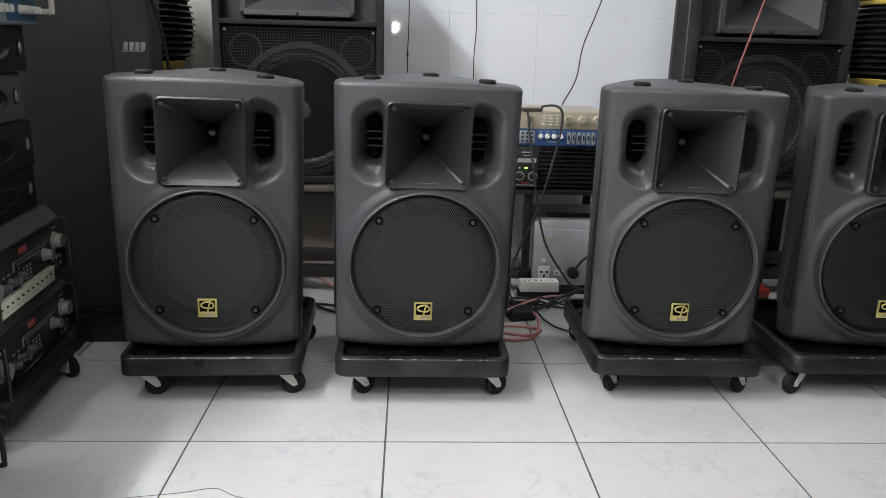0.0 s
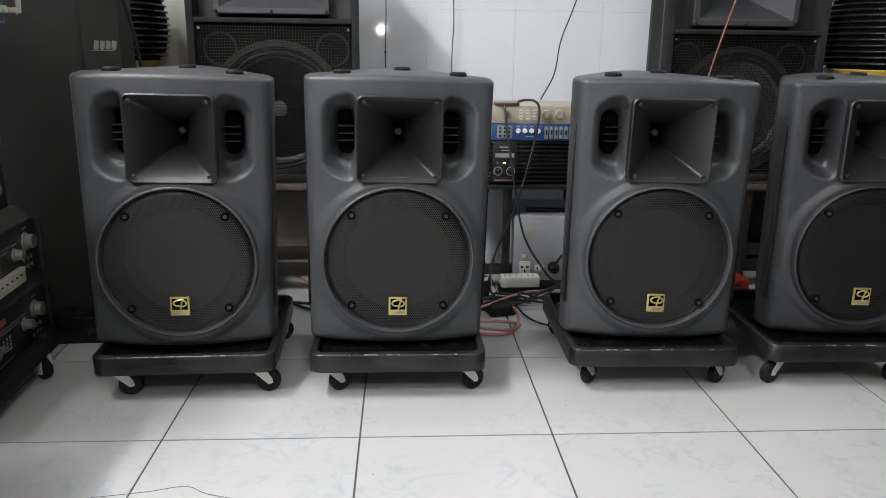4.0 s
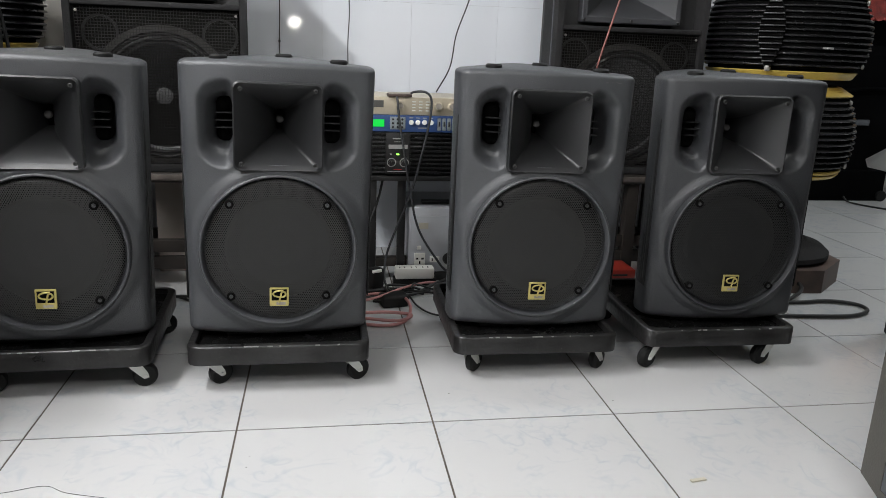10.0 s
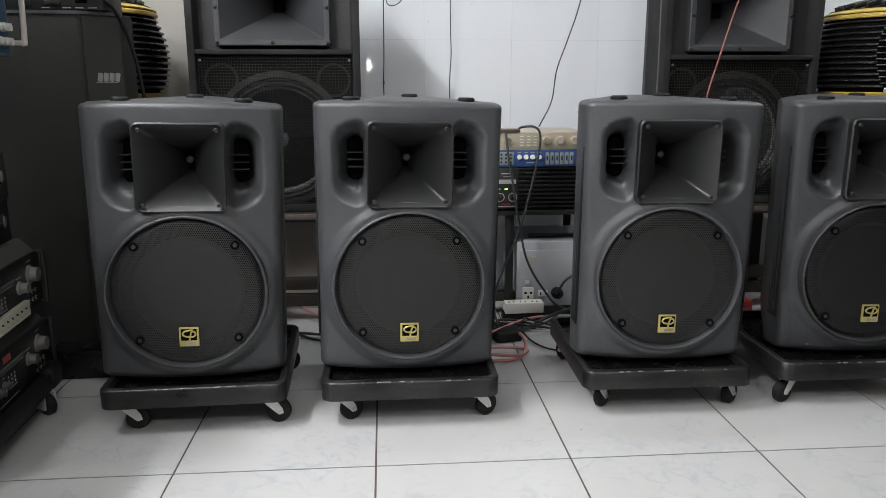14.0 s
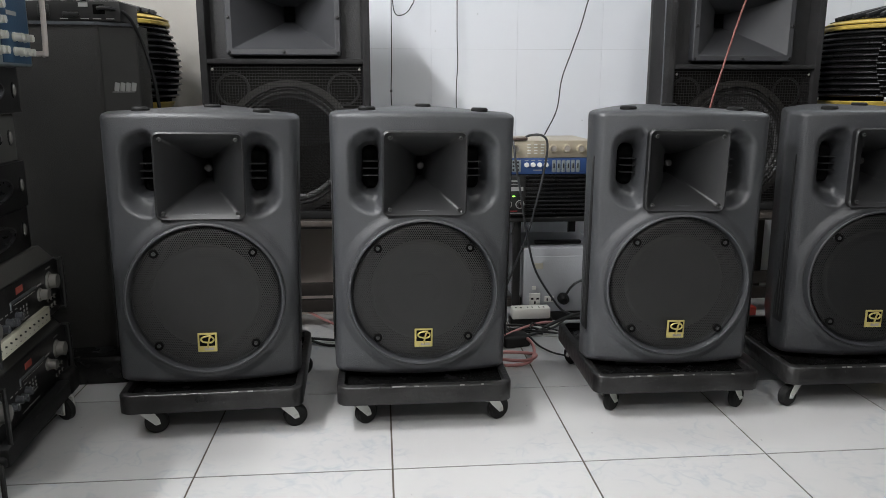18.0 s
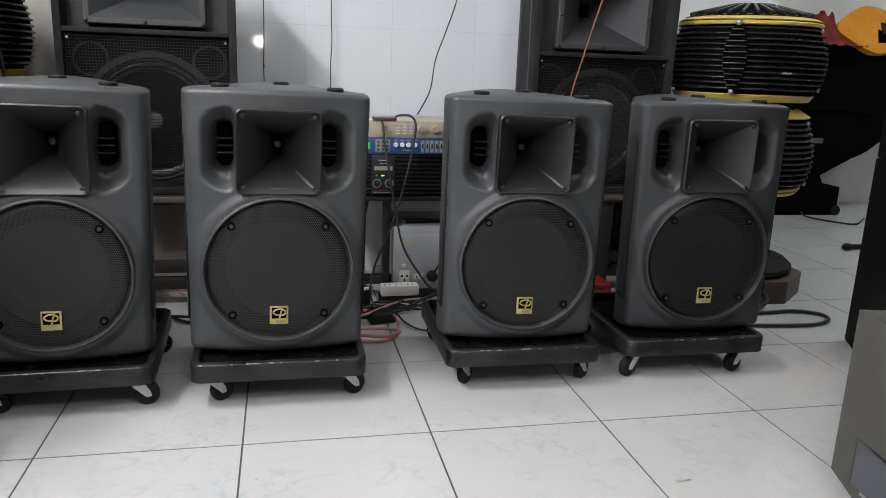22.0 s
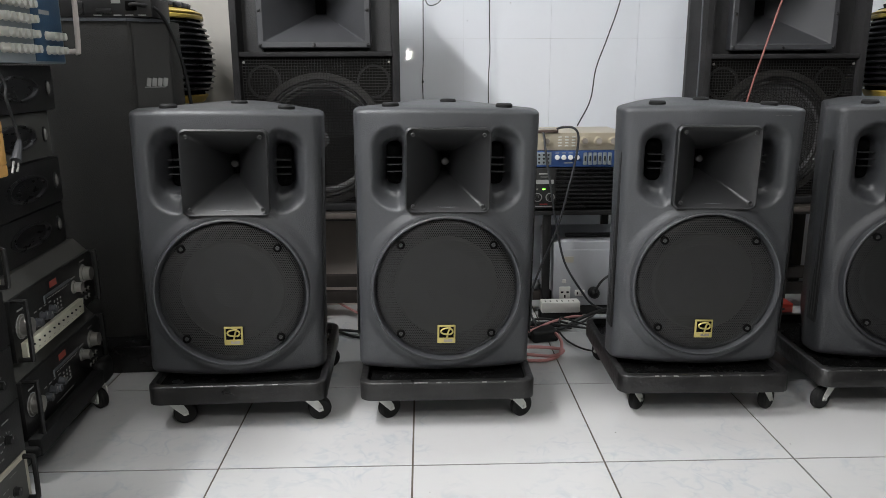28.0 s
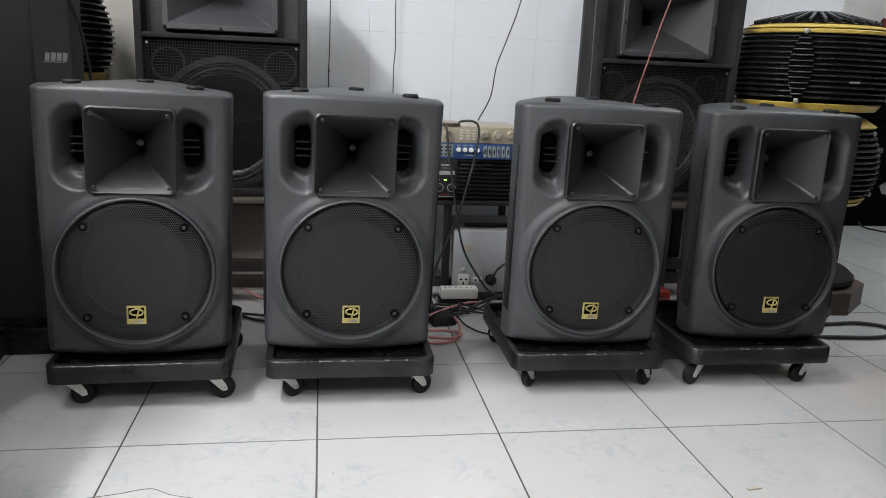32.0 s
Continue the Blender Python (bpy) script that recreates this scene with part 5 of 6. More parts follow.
    part("surround", lathe([(0.162, 0.182), (0.155, 0.188), (0.149, 0.180), (0.142, 0.187), (0.135, 0.178), (0.128, 0.184), (0.122, 0.174), (0.06, 0.115), (0.058, 0.11)], 56), M["dust"], c, "dusty pleated surround and cone")
    part("dust_cap", lathe([(0.062, 0.118), (0.045, 0.135), (0.02, 0.143), (0.001, 0.145)], 32), M["dust"], c)
    for i in range(8):
        a = radians(45 * i)
        part("rim_bolt", rod((0.176 * math.cos(a), 0.176 * math.sin(a), 0.186), (0.176 * math.cos(a), 0.176 * math.sin(a), 0.192), 0.004, n=8), M["chrome"], c)
    # tall worn cabinet behind
    k = thing("worn_black_cabinet", pose(1.594, 0.02, 0, 0, 0, -27), "tall worn black wooden speaker cabinet, scratched edges", "speaker cabinet")
    part("lower_cabinet", box(0.0, 0.50, 0.0, 0.45, 0.0, 0.566, 0.004), M["oldblack"], k)
    part("upper_cabinet", box(0.002, 0.50, 0.0, 0.45, 0.568, 1.45, 0.004), M["oldblack"], k)
    # Upper front is lighter than the sides: painted light, plus real scuffs.
    part("front_plate", box(0.03, 0.47, -0.006, 0.002, 0.60, 1.42, 0.004), M["wornlitfront"], k)
    part("front_plate", box(0.03, 0.47, -0.006, 0.002, 0.03, 0.50, 0.004), M["bigshell"], k)
    # Flat black disc imitates the shade of the port opening.
    part("port_mouth", lathe([(0.10, 0.0), (0.10, -0.004), (0.001, -0.004)], 32, "y"), M["black"], k, m=pose(0.13, 0.0, 0.56) @ Matrix.Diagonal((1, 1, 0.5, 1)))


grey_side()


# ---- the bay at the far side ----
def bay():
    b = thing("covered_equipment", pose(2.48, 2.38, 0), "large equipment under a black fabric cover", "covered equipment")
    bm = bmesh.new()
    prof = [(0.0, 0.02), (0.78, 0.02), (0.78, 0.18), (0.70, 0.22), (0.72, 0.25), (1.02, 0.36), (1.32, 0.58), (1.38, 0.92), (1.25, 0.97), (0.5, 0.98), (0.05, 0.95), (0.0, 0.90)]
    a = [bm.verts.new((x, 0.0, z)) for x, z in prof]
    c = [bm.verts.new((x, 0.36, z)) for x, z in prof]
    bm.faces.new(a), bm.faces.new(c)
    for i in range(len(prof)):
        bm.faces.new((a[i], a[(i + 1) % len(prof)], c[(i + 1) % len(prof)], c[i]))
    bmesh.ops.bevel(bm, geom=bm.edges[:], offset=0.02, segments=3, affect="EDGES")
    part("fabric_cover", bm, M["bag"], b)
    part("base_box", box(-0.02, 0.84, -0.05, 0.34, 0.0, 0.17, 0.01), M["bag"], b)
    part("wheel", rod((0.82, -0.065, 0.03), (0.82, -0.04, 0.03), 0.03, n=20), M["rubber"], b)
    part("cover_fold", hose([(0.1, -0.01, 0.62), (0.4, -0.02, 0.60), (0.7, -0.012, 0.62), (1.0, -0.01, 0.60)], 0.010), M["bag"], b)
    part("cover_tag", box(0.58, 0.70, -0.016, 0.002, 0.420, 0.450, 0.001), M["greyplastic"], b, "small pale tag")
    g = thing("guitar", pose(3.44, 2.42, 0.978) @ Matrix.Scale(0.86, 4), "orange lacquered guitar body lying on the black cover", "guitar")
    prof = [(0.26 * math.cos(u) * (1 + 0.12 * math.cos(2 * u)), 0.15 * math.sin(u) * (1 - 0.18 * math.cos(2 * u))) for u in np.linspace(0, 2 * math.pi, 40)[:-1]]
    m2 = pose(0, 0, 0.10, 62, 0, 0)
    part("body", prism(prof, -0.022, 0.022, bevel=0.006), M["orangeguitar"], g, m=m2)
    part("pickguard", prism([(0.0, -0.1), (0.12, -0.09), (0.10, -0.02), (0.02, 0.0)], 0.022, 0.026), M["bag"], g, m=m2)
    part("bridge", box(0.05, 0.10, -0.03, 0.05, 0.022, 0.032, 0.002), M["screw"], g, m=m2)
    cl = single("red_cloth", bmesh.new(), M["redcloth"], "crumpled dark red patterned cloth on the black cover", "cloth", pose(3.12, 2.46, 0.965))
    bm = bmesh.new()
    n = 26
    vs = [[bm.verts.new((0.40 * (i / n - 0.5), 0.34 * (j / n - 0.5), max(0.004, (0.17 * math.exp(-14 * ((i / n - 0.5) ** 2 + (j / n - 0.5) ** 2)) * (1 + 0.9 * noise.noise(Vector((i * 0.33, j * 0.33, 3)))) + 0.03 * noise.noise(Vector((i * 0.7, j * 0.7, 1)))))))
           for j in range(n + 1)] for i in range(n + 1)]
    for i in range(n):
        for j in range(n):
            bm.faces.new((vs[i][j], vs[i + 1][j], vs[i + 1][j + 1], vs[i][j + 1]))
    cl.data = mesh_of("red_cloth", bm, M["redcloth"], 60)
    mc = thing("microphone", pose(2.70, 1.50, 0.02, 0, 0, 10), "black handheld microphone lying on the floor", "microphone")
    part("grille_head", lathe([(0.001, -0.022), (0.011, -0.019), (0.017, -0.006), (0.017, 0.010), (0.013, 0.022), (0.012, 0.024)], 24, "y"), M["rubber"], mc, m=pose(0, 0, -0.002, 0, 0, -90))
    part("barrel", rod((0.022, 0, -0.004), (0.16, 0, -0.008), 0.013, r2=0.011), M["rubber"], mc)
    single("mains_cable", hose([(3.05, 2.30, 0.03), (3.06, 2.25, 0.008), (3.14, 2.10, 0.006), (3.22, 2.05, 0.006), (3.40, 2.2, 0.006)], 0.005), M["cable"], "thin black cable lying on the floor", "cable", smooth=60)


bay()


# ---- stack of amplifiers, mixer and column cabinet on the other side ----
def column_cabinet():
    t = thing("column_speaker", pose(0, 0, 0), "dark grey textured column speaker with white maker mark", "speaker cabinet")
    out = [(-1.20, 0.575), (-0.722, 0.600), (-0.640, 0.667), (-0.640, 0.765), (-1.20, 0.765)]
    m = mat("dark_grey_vinyl", (0.0165, 0.0158, 0.0145), 0.6, vary=0.2, scale=5, fine=520, bump=0.7, spec=0.4)
    part("cabinet", prism(out, 0.075, 0.926, bevel=0.004), m, t)
    part("top_edge", prism([(-1.20, 0.572), (-0.721, 0.597), (-0.637, 0.666), (-0.637, 0.68), (-0.641, 0.68), (-0.722, 0.606), (-1.2, 0.582)], 0.922, 0.930), M["greyplastic"], t)
    part("plinth", prism([(-1.19, 0.495), (-0.69, 0.520), (-0.61, 0.60), (-0.61, 0.765), (-1.19, 0.765)], 0.0, 0.076, bevel=0.004), M["tray"], t)
    a = math.degrees(math.atan2(0.067, 0.082))
    f = part("front_cloth", box(0.010, 0.100, -0.003, 0.002, -0.60, 0.062), M["cloth"], t, m=pose(-0.722, 0.600, 0.855, 0, 0, a))
    # maker mark as plain slanted bars
    for i in range(4):
        part("maker_bar", box(-0.0060, 0.0060, -0.0012, 0.0, -0.011, 0.011, 0.002), M["print"], f, m=pose(0.042 + i * 0.0145, -0.0032, -0.085, 0, 10, 0))
    part("maker_bar", box(-0.030, 0.026, -0.0012, 0.0, -0.0012, 0.0012), M["print"], f, m=pose(0.060, -0.0032, -0.098))
    # control unit lying on it
    c = thing("rack_controller", pose(-1.145, 0.612, 0.930), "black rack controller with rear sockets lying on the column speaker", "controller")
    part("case", box(0.0, 0.485, 0.0, 0.14, 0.002, 0.050, 0.002), M["amp"], c)
    for x in (0.24, 0.30):
        s = part("xlr_socket", box(-0.014, 0.014, -0.003, 0.001, -0.016, 0.016, 0.003), M["screw"], c, m=pose(x, 0, 0.026))
        part("xlr_ring", lathe([(0.011, -0.004), (0.011, 0.0), (0.008, 0.0), (0.008, -0.004)], 18, "y", closed=True), M["screw"], s)
    part("data_socket", box(0.345, 0.385, -0.004, 0.001, 0.012, 0.024, 0.003), M["screw"], c)
    part("mains_inlet", box(0.420, 0.448, -0.004, 0.001, 0.018, 0.042, 0.002), M["black"], c)
    part("rating_label", box(0.385, 0.408, -0.001, 0.001, 0.036, 0.046), M["print"], c)
    for x in (0.35, 0.40, 0.43, 0.462):
        part("printed_line", box(x - 0.012, x + 0.008, -0.0008, 0.001, 0.006, 0.0085), M["print"], c)
    single("mains_cable", hose([(-0.712, 0.605, 0.962), (-0.690, 0.60, 0.962), (-0.655, 0.635, 0.952), (-0.636, 0.675, 0.90), (-0.620, 0.70, 0.82), (-0.610, 0.712, 0.72), (-0.60, 0.73, 0.5), (-0.59, 0.75, 0.006)], 0.0048), M["cable"], "thick black mains cable hanging from the rack controller", "cable", smooth=60)


column_cabinet()

# the stacks stand side by side, facing the room: local x runs along the fronts
STACK = pose(-0.765, -0.020, 0, 0, 0, 94.0)       # local -y faces the room
LEN = 0.425


def at_stack(x, z, y=0.0):
    return STACK @ pose(x, y, z)


def rack_handle(parent, m, h, reach=0.035):
    part("rack_handle", hose([(0, 0, 0), (0, -reach, 0.001), (0, -reach - 0.004, 0.008), (0, -reach - 0.004, h - 0.008), (0, -reach, h - 0.001), (0, 0, h)], 0.005, 8, 5), M["amp"], parent, m=m)


def mixing_amplifier(z, strip, label):
    t = thing("mixing_amplifier", at_stack(0.0, z), label, "amplifier", "amplifiers in the stack")
    h = 0.128
    part("case", box(0.0, LEN, 0.006, 0.36, 0.0, h, 0.003), M["amptop"], t)
    lid = box(0.0, LEN, 0.004, 0.36, h - 0.004, h + 0.027)
    for v in lid.verts:
        if v.co.z > h and v.co.y < 0.1:
            v.co.y += 0.030
    part("lid", lid, M["amptop"], t, "dark grey bevelled steel lid", None)
    f = part("faceplate", box(-0.004, LEN + 0.004, -0.002, 0.006, 0.001, h - 0.002, 0.001), M["amp"], t)
    if strip:
        s = part("cream_strip", box(0.02, LEN - 0.105, -0.013, -0.002, 0.000, 0.034, 0.001), M["strip"], f, "cream strip with a row of small knobs")
        for i in range(11):
            part("trim_knob", rod((0.05 + i * 0.0245, -0.013, 0.021), (0.05 + i * 0.0245, -0.016, 0.021), 0.0022, n=8), M["amp"], s)
            part("trim_mark", box(0.047 + i * 0.0245, 0.053 + i * 0.0245, -0.0136, -0.0125, 0.0075, 0.0092), M["pale"], s)
    else:
        part("printed_line", box(0.14, 0.235, -0.0026, -0.0015, 0.0165, 0.0185), M["print"], f)
    for x, r, zz in ((LEN - 0.060, 0.0170, 0.082), (LEN - 0.122, 0.0120, 0.066), (0.034, 0.0190, 0.064)):
        part("dial_ring", lathe([(r * 1.32, 0.0), (r * 1.32, -0.0008), (r * 1.2, -0.0008), (r * 1.2, 0.0)], 24, "y", closed=True), M["print"], f, m=pose(x, -0.002, zz))
        knob(r, 0.020, M["silver"], f, pose(x, -0.002, zz), False, "large_knob")
        part("printed_line", box(x - 0.012, x + 0.014, -0.0026, -0.0015, zz + r * 1.7, zz + r * 1.7 + 0.0035), M["print"], f)
    for i in range(4):
        knob(0.0085, 0.013, M["greyplastic"], f, pose(0.098 + i * 0.024, -0.002, 0.050 + 0.006 * (i % 2)), True, "small_knob")
        part("printed_line", box(0.092 + i * 0.024, 0.104 + i * 0.024, -0.0026, -0.0015, 0.071, 0.0735), M["print"], f)
    part("red_mark", box(0.178, 0.214, -0.003, -0.0015, 0.100, 0.114), M["redmark"], f)
    part("level_bar", box(0.145, 0.285, -0.003, -0.0015, 0.086, 0.0925), M["greyplastic"], f)
    for i in range(15):
        part("level_dot", box(0.160 + i * 0.008, 0.163 + i * 0.008, -0.0028, -0.0015, 0.0805, 0.0825), M["print"], f)
    part("level_post", box(0.143, 0.148, -0.0034, -0.0015, 0.076, 0.092), M["bluegrey"], f)
    for i in range(9):
        part("lamp_dot", box(-0.0022, 0.0022, -0.0012, 0.0, -0.0022, 0.0022), M["print"], f, m=pose(0.192 + (i % 3) * 0.016, -0.002, 0.048 + (i // 3) * 0.009))
    part("printed_line", box(0.196, 0.232, -0.0026, -0.0015, 0.0385, 0.041), M["print"], f)
    for i in range(6):
        jack = part("jack", rod((0, 0, 0), (0, -0.003, 0), 0.0050, n=12), M["silver"], f, m=pose(LEN - 0.078 + (i % 3) * 0.020, -0.0015, 0.022 + 0.018 * (i // 3)))
        part("jack_hole", rod((0, -0.0025, 0), (0, -0.0035, 0), 0.0028, n=10), M["black"], jack)
    rack_handle(f, pose(0.006, 0, 0.004), h - 0.008, 0.024)
    rack_handle(f, pose(LEN - 0.004, 0, 0.004), h - 0.008, 0.010)
    return t


def plain_unit(x0, length, z, h, material, label, oval, dial, inset, back=0.30):
    t = thing("rack_unit", at_stack(x0, z, inset), label, "rack unit", "black units in the stack")
    part("case", box(0.0, length, 0.004, back, 0.002, h - 0.002, 0.003), material, t)
    f = part("faceplate", box(0.0, length, -0.004, 0.004, 0.001, h - 0.001, 0.002), material, t)
    if oval:
        o = part("oval_window", lathe([(0.5, 0.0), (0.5, -0.06), (0.44, -0.10), (0.38, -0.03), (0.001, -0.03)], 32, "y"), M["fin"], f, "glossy oval window")
        o.matrix_basis = pose(length * 0.56, -0.003, h / 2) @ Matrix.Diagonal((0.20, 0.05, h * 0.55, 1))
    p = part("power_button", lathe([(0.009, 0.0), (0.009, -0.004), (0.006, -0.006), (0.001, -0.006)], 18, "y"), M["silver"], f, m=pose(length - 0.035, -0.004, h * 0.5) @ Matrix.Diagonal((0.8, 1, 1.5, 1)))
    part("button_rim", lathe([(0.012, 0.001), (0.012, -0.003), (0.0095, -0.003), (0.0095, 0.001)], 18, "y", closed=True), M["fin"], p)
    if not dial:
        return t
    q = part("volume_knob", lathe([(0.020, 0.0), (0.020, -0.006), (0.016, -0.018), (0.001, -0.018)], 24, "y"), M["screw"], f, m=pose(0.05, -0.004, h * 0.5))
    part("knob_ring", lathe([(0.024, 0.001), (0.024, -0.003), (0.021, -0.003), (0.021, 0.001)], 24, "y", closed=True), M["chrome"], q)
    return t


def west_stack():
    b = thing("wheeled_board", at_stack(0, 0), "low black wheeled board under the amplifier stack", "dolly")
    part("board", box(-0.03, 0.40, -0.030, 0.40, 0.056, 0.0795, 0.008, seg=3), M["rubber"], b)
    part("front_lip", box(-0.02, 0.34, -0.034, -0.006, 0.054, 0.094, 0.006), M["rubber"], b)
    part("corner_bumper", box(0.335, 0.402, -0.038, -0.006, 0.050, 0.110, 0.014, seg=3), M["rubber"], b, "bevelled black corner bumper")
    wheel = None
    for x, y in ((0.335, -0.005), (0.0, 0.09), (0.3675, 0.34), (0.03, 0.34)):
        p = pose(x, y, 0, 0, 0, 235)
        if wheel:
            again(wheel, p)
            continue
        wheel = part("caster", box(-0.024, 0.024, -0.02, 0.02, 0.052, 0.0565, 0.001), M["zinc"], b, "zinc caster with a black wheel", m=p)
        for s in (-1, 1):
            part("fork_plate", box(-0.004, 0.034, s * 0.0135 - 0.001, s * 0.0135 + 0.001, 0.016, 0.054, 0.003), M["zinc"], wheel)
        part("tyre", lathe([(0.012, -0.010), (0.021, -0.010), (0.0258, -0.006), (0.0258, 0.006), (0.021, 0.010), (0.012, 0.010)], 28, "y"), M["rubber"], wheel, m=pose(0.022, 0, 0.0258))
        part("axle", rod((0.022, -0.016, 0.0258), (0.022, 0.016, 0.0258), 0.0045), M["chrome"], wheel)
    mixing_amplifier(0.080, False, "dark mixing amplifier with silver knobs and a rack handle")
    sp = mixing_amplifier(0.246, True, "dark mixing amplifier with a cream knob strip, silver knobs")
    spacer = thing("rack_unit", at_stack(0.0, 0.2355), "thin black unit between the mixing amplifiers", "rack unit")
    part("case", box(0.01, LEN - 0.01, 0.04, 0.34, 0.0, 0.0103, 0.002), M["amp"], spacer)
    z = 0.4015
    for h, ln, mt, inset, text_ in ((0.098, 0.405, M["amp"], 0.045, "black unit with glossy oval window in the stack"), (0.105, 0.405, M["amp"], 0.040, "black unit with oval window, scratched corner"),
                                    (0.105, 0.400, M["amptop"], 0.050, "dark grey unit with silver button in the stack"), (0.100, 0.410, M["amp"], 0.035, "black unit with oval window and chrome dial under the mixer")):
        plain_unit(0.0, ln, z, h, mt, text_, True, mt is M["amp"] and inset < 0.03, inset)
        z += h + 0.001
    # mixer with knobs in rows and white handles
    t = thing("mixing_desk", at_stack(0.0, z), "pale blue-grey mixer with white knobs and white handles", "mixer")
    hh = 0.48
    part("case", box(0.0, 0.425, 0.0, 0.22, 0.001, hh, 0.004), M["bluegrey"], t)
    part("left_stripe", box(0.04, 0.075, -0.002, 0.001, 0.012, hh - 0.01), M["blue2"], t)
    pan = part("blue_panel", box(0.262, 0.412, -0.002, 0.001, 0.006, hh - 0.01, 0.001), M["blue2"], t, "dark blue panel with white print")
    part("printed_bar", box(0.298, 0.350, -0.003, -0.0015, 0.104, 0.113), M["print"], pan)
    for k in range(12):
        for i in range(6):
            knob(0.0085, 0.020, M["ivory"], t, pose(0.118 + i * 0.026, 0.0, 0.030 + k * 0.030), False, "white_knob")
        for i in range(3):
            if k in (0, 1, 5, 6, 8, 9, 11):
                knob(0.0085, 0.020, M["ivory"], pan, pose(0.325 + i * 0.028, -0.002, 0.030 + k * 0.030), False, "white_knob")
    for x in (0.010, 0.425):
        part("white_handle", hose([(x, 0.01, 0.03), (x, -0.022, 0.03), (x, -0.030, 0.042), (x, -0.033, 0.22), (x, -0.030, 0.40), (x, -0.022, 0.415), (x, 0.01, 0.415)], 0.0062, 10, 6), M["handle"], t, "rounded pinkish white grab handle")
    # loose mains lead with a two-pin plug
    ld = thing("mains_lead", STACK, "dark grey mains lead with a two-pin plug hanging down", "cable")
    part("lead", hose([(0.03, 0.03, z - 0.004), (0.045, -0.012, z - 0.010), (0.055, -0.024, z - 0.04), (0.046, -0.026, z - 0.06), (0.050, -0.03, z - 0.090), (0.062, -0.03, z - 0.120), (0.064, -0.032, z - 0.145)], 0.0028), M["cable"], ld)
    part("plug_body", rod((0.064, -0.032, z - 0.143), (0.036, -0.034, z - 0.178), 0.005, r2=0.010), M["greycable"], ld)
    for dx in (-0.007, 0.007):
        part("pin", rod((0.036 + dx * 1.5, -0.034, z - 0.178), (0.022 + dx * 1.5, -0.035, z - 0.198), 0.0022, n=8), M["silver"], ld)

    # nearer stack of power amplifiers
    near = pose(-0.713, -0.545, 0, 0, 0, 92.5)
    zz = 0.0
    for i, (h, mt, text_) in enumerate(((0.102, M["cream"], "pale grey power amplifier with black handle on the floor"), (0.105, M["amp"], "black power amplifier with small dials"), (0.105, M["amp"], "black power amplifier with small dials"),
                                        (0.104, M["amp"], "black power amplifier with small dials"), (0.086, M["cream"], "black power amplifier with cream edge and handle"))):
        a = thing("power_amplifier", near @ pose(0, 0, zz), text_, "amplifier", "power amplifiers in the near stack")
        part("case", box(0.0, 0.44, 0.006, 0.38, 0.001, h - 0.001, 0.002), M["amp"] if i else M["amptop"], a)
        f = part("faceplate", box(-0.01, 0.452, -0.002, 0.006, 0.001, h - 0.002, 0.001), mt, a)
        if i in (0, 4):
            part("dark_panel", box(0.0, 0.440, -0.003, 0.0, 0.010, h - 0.012), M["amp"] if i else M["amptop"], f)
        for x in (0.215, 0.305, 0.395):
            knob(0.0085, 0.011, M["screw"], f, pose(x, -0.002, h * 0.46), True, "level_dial")
            for k in range(7):
                u = radians(-120 + 40 * k)
                part("dial_tick", box(-0.0008, 0.0008, -0.0006, 0.0, -0.0022, 0.0022), M["print"], f, m=pose(x + 0.0145 * math.sin(u), -0.002, h * 0.46 + 0.0145 * math.cos(u), 0, math.degrees(u), 0))
            for k in range(4):
                for q in (0, 1):
                    part("printed_line", box(x - 0.040 + 0.013 * q, x - 0.031 + 0.011 * q, -0.003, -0.0015, h * 0.20 + k * h * 0.14, h * 0.20 + k * h * 0.14 + 0.0022), M["print"], f)
            part("printed_line", box(x - 0.012, x + 0.012, -0.003, -0.0015, h * 0.78, h * 0.78 + 0.0024), M["print"], f)
        if i in (0, 4):
            rack_handle(f, pose(0.440, 0, 0.008), h - 0.016, 0.016)
        zz += h
    # black unit and wooden-framed box on top of it
    u = thing("rack_unit", near @ pose(0.05, 0.03, zz), "black open-fronted unit on the power amplifiers", "rack unit")
    part("case", box(0.0, 0.40, 0.01, 0.30, 0.0, 0.120, 0.003), M["amp"], u)
    part("front_frame", box(0.38, 0.40, -0.004, 0.012, 0.001, 0.119, 0.002), M["amptop"], u)
    part("front_frame", box(0.0, 0.38, -0.004, 0.012, 0.105, 0.119, 0.002), M["amptop"], u)
    zz += 0.120
    w = thing("framed_box", near @ pose(0.017, -0.045, zz), "small box with an orange wooden frame", "box")
    part("box_body", box(0.012, 0.418, 0.02, 0.20, 0.0, 0.090, 0.003), M["brownwood"], w)
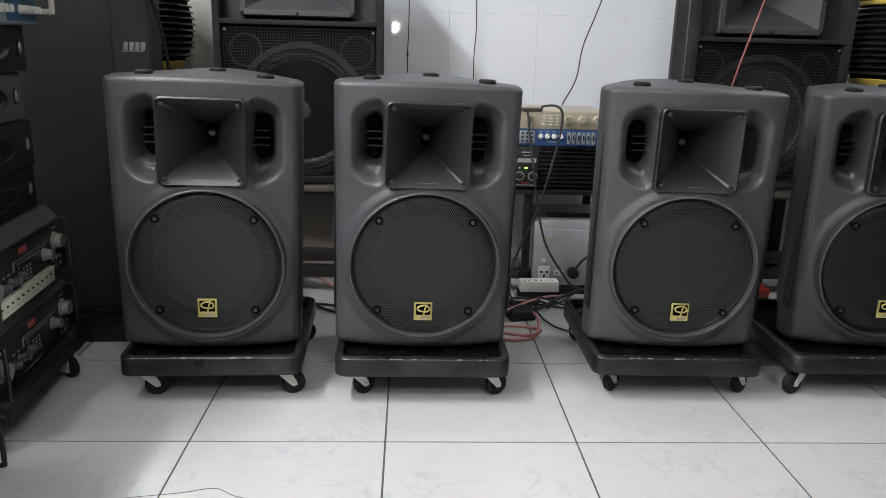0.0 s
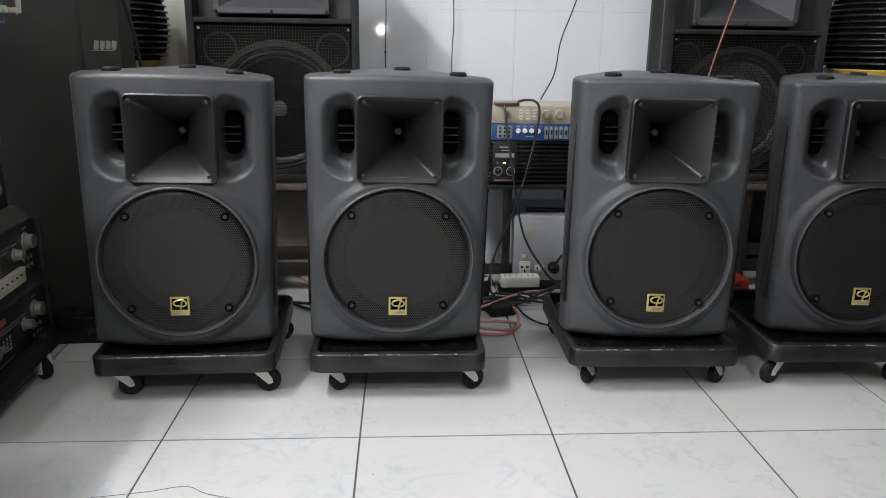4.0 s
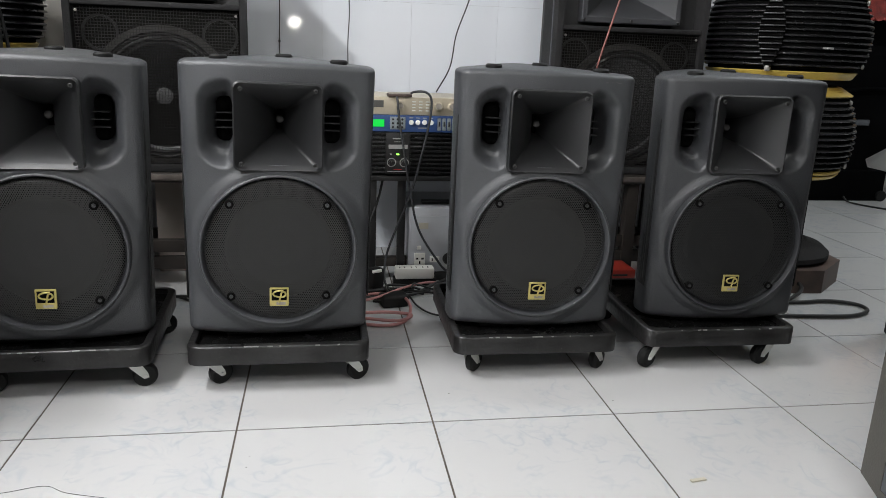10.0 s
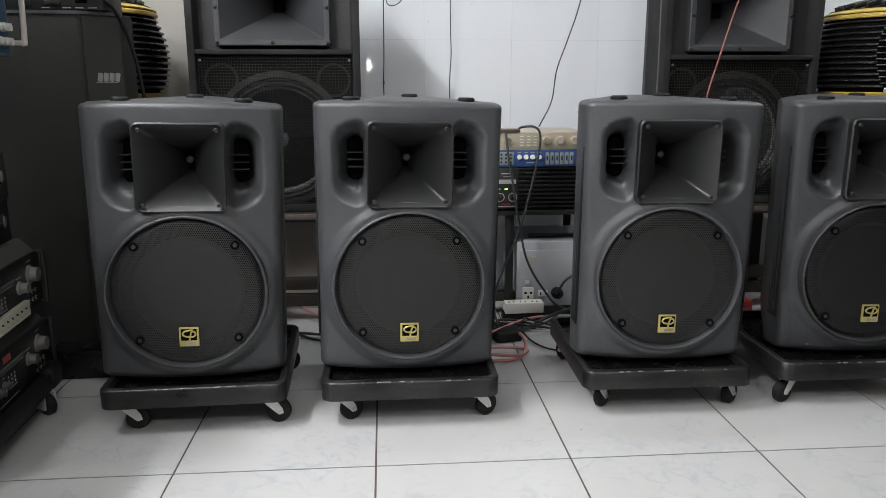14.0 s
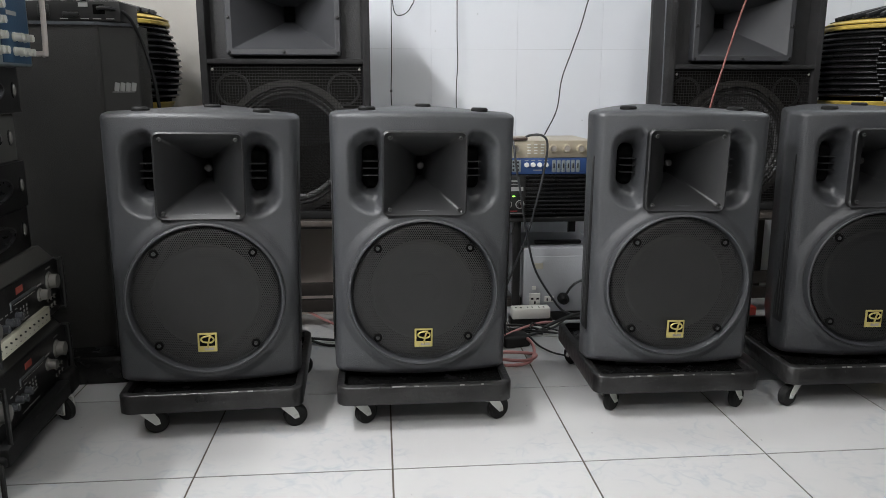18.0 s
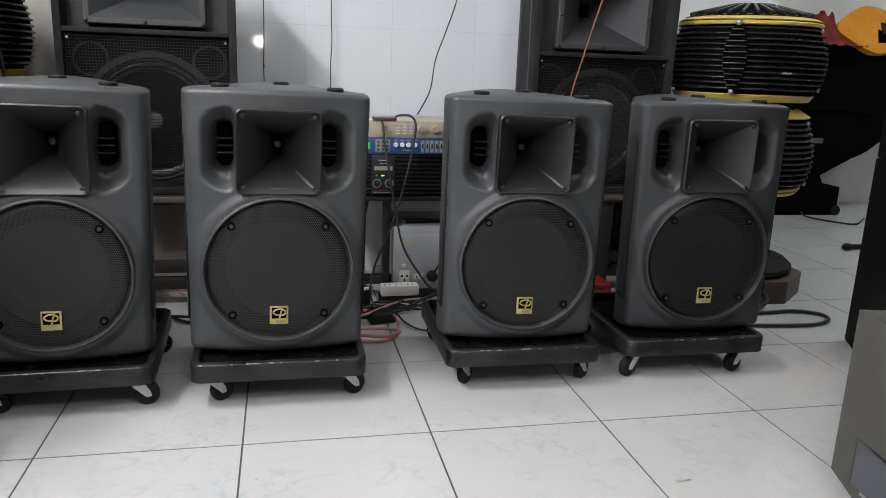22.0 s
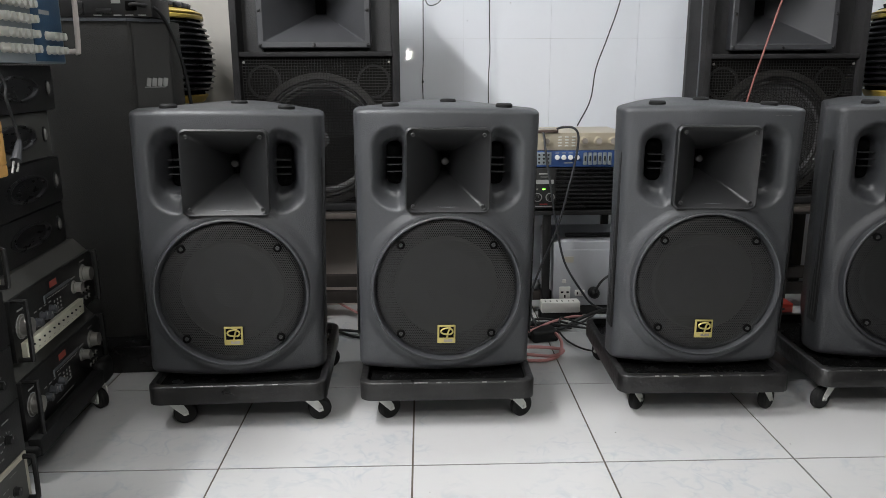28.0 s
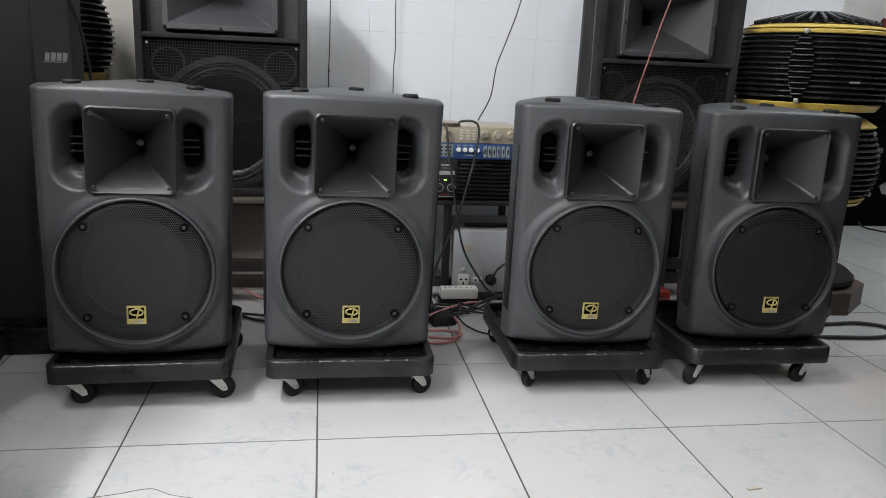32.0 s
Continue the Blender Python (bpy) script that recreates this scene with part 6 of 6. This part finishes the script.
    for b4 in ((0.0, 0.43, 0.0, 0.03, 0.0, 0.020), (0.0, 0.43, 0.0, 0.03, 0.076, 0.095), (0.0, 0.022, 0.0, 0.03, 0.020, 0.076), (0.402, 0.43, 0.0, 0.03, 0.020, 0.076)):
        part("frame_rail", box(*b4, 0.003), M["orange"], w)
    part("front_panel", box(0.02, 0.405, 0.016, 0.022, 0.018, 0.078), M["pale"], w)


west_stack()


# ---- small scraps on the floor ----
single("paper_scrap", box(-0.016, 0.016, -0.004, 0.004, 0.0005, 0.004, 0.001), M["cream"], "small crumpled beige scrap on the floor tile", "scrap", pose(0.86, -0.267, 0, 0, 0, 8))
# A thin hose laid on the tiles stands in for a crack.
single("hair_strand", hose([(-0.50, -0.205, 0.001), (-0.43, -0.194, 0.001), (-0.365, -0.183, 0.001), (-0.305, -0.169, 0.001), (-0.262, -0.194, 0.001), (-0.18, -0.22, 0.001)], 0.0005, 5), M["amptop"], "fine dark line standing in for a crack in the tile", "thread", smooth=60)


# ---- floor and wall tiles, piece by piece ----
def tiles():
    g = 0.0020
    bm = box(-0.2 + g, 0.2 - g, -0.2 + g, 0.2 - g, -0.012, 0.0)
    me = mesh_of("floor_tile", bm, M["floor"])
    for i in range(-5, 11):
        for j in range(-6, 7):
            ob = new("floor_tile", me)
            ob.parent = FLOOR
            ob.matrix_basis = pose(i * 0.4 + 0.2, j * 0.4 + 0.2, 0, 0, 0, 90 * ((i * 7 + j * 3) % 4))
    # the rest of the floor, behind the camera
    rest = bmesh.new()
    for i in range(-8, 12):
        for j in range(-23, 11):
            if -5 <= i < 11 and -6 <= j < 7 or i < -8:
                continue
            box(i * 0.4 + g, i * 0.4 + 0.4 - g, j * 0.4 + g, j * 0.4 + 0.4 - g, -0.012, 0.0, bm=rest)
    part("floor_tiles_beyond", rest, M["floor"], FLOOR, kind="stuff", smooth=None)
    w, h = 0.318, 0.60
    wm = mesh_of("wall_tile", box(-w / 2 + 0.0002, w / 2 - 0.0002, -0.004, 0.008, -h / 2 + 0.0002, h / 2 - 0.0002, 0.0003, seg=1), M["walltile"])
    for i in range(-3, 5):
        for k in range(-1, 4):
            ob = new("wall_tile", wm)
            ob.parent = NORTH
            ob.matrix_basis = pose(0.496 + (i + 0.5) * w, WALL_Y + 0.004, 0.906 + (k - 0.5) * h)


tiles()
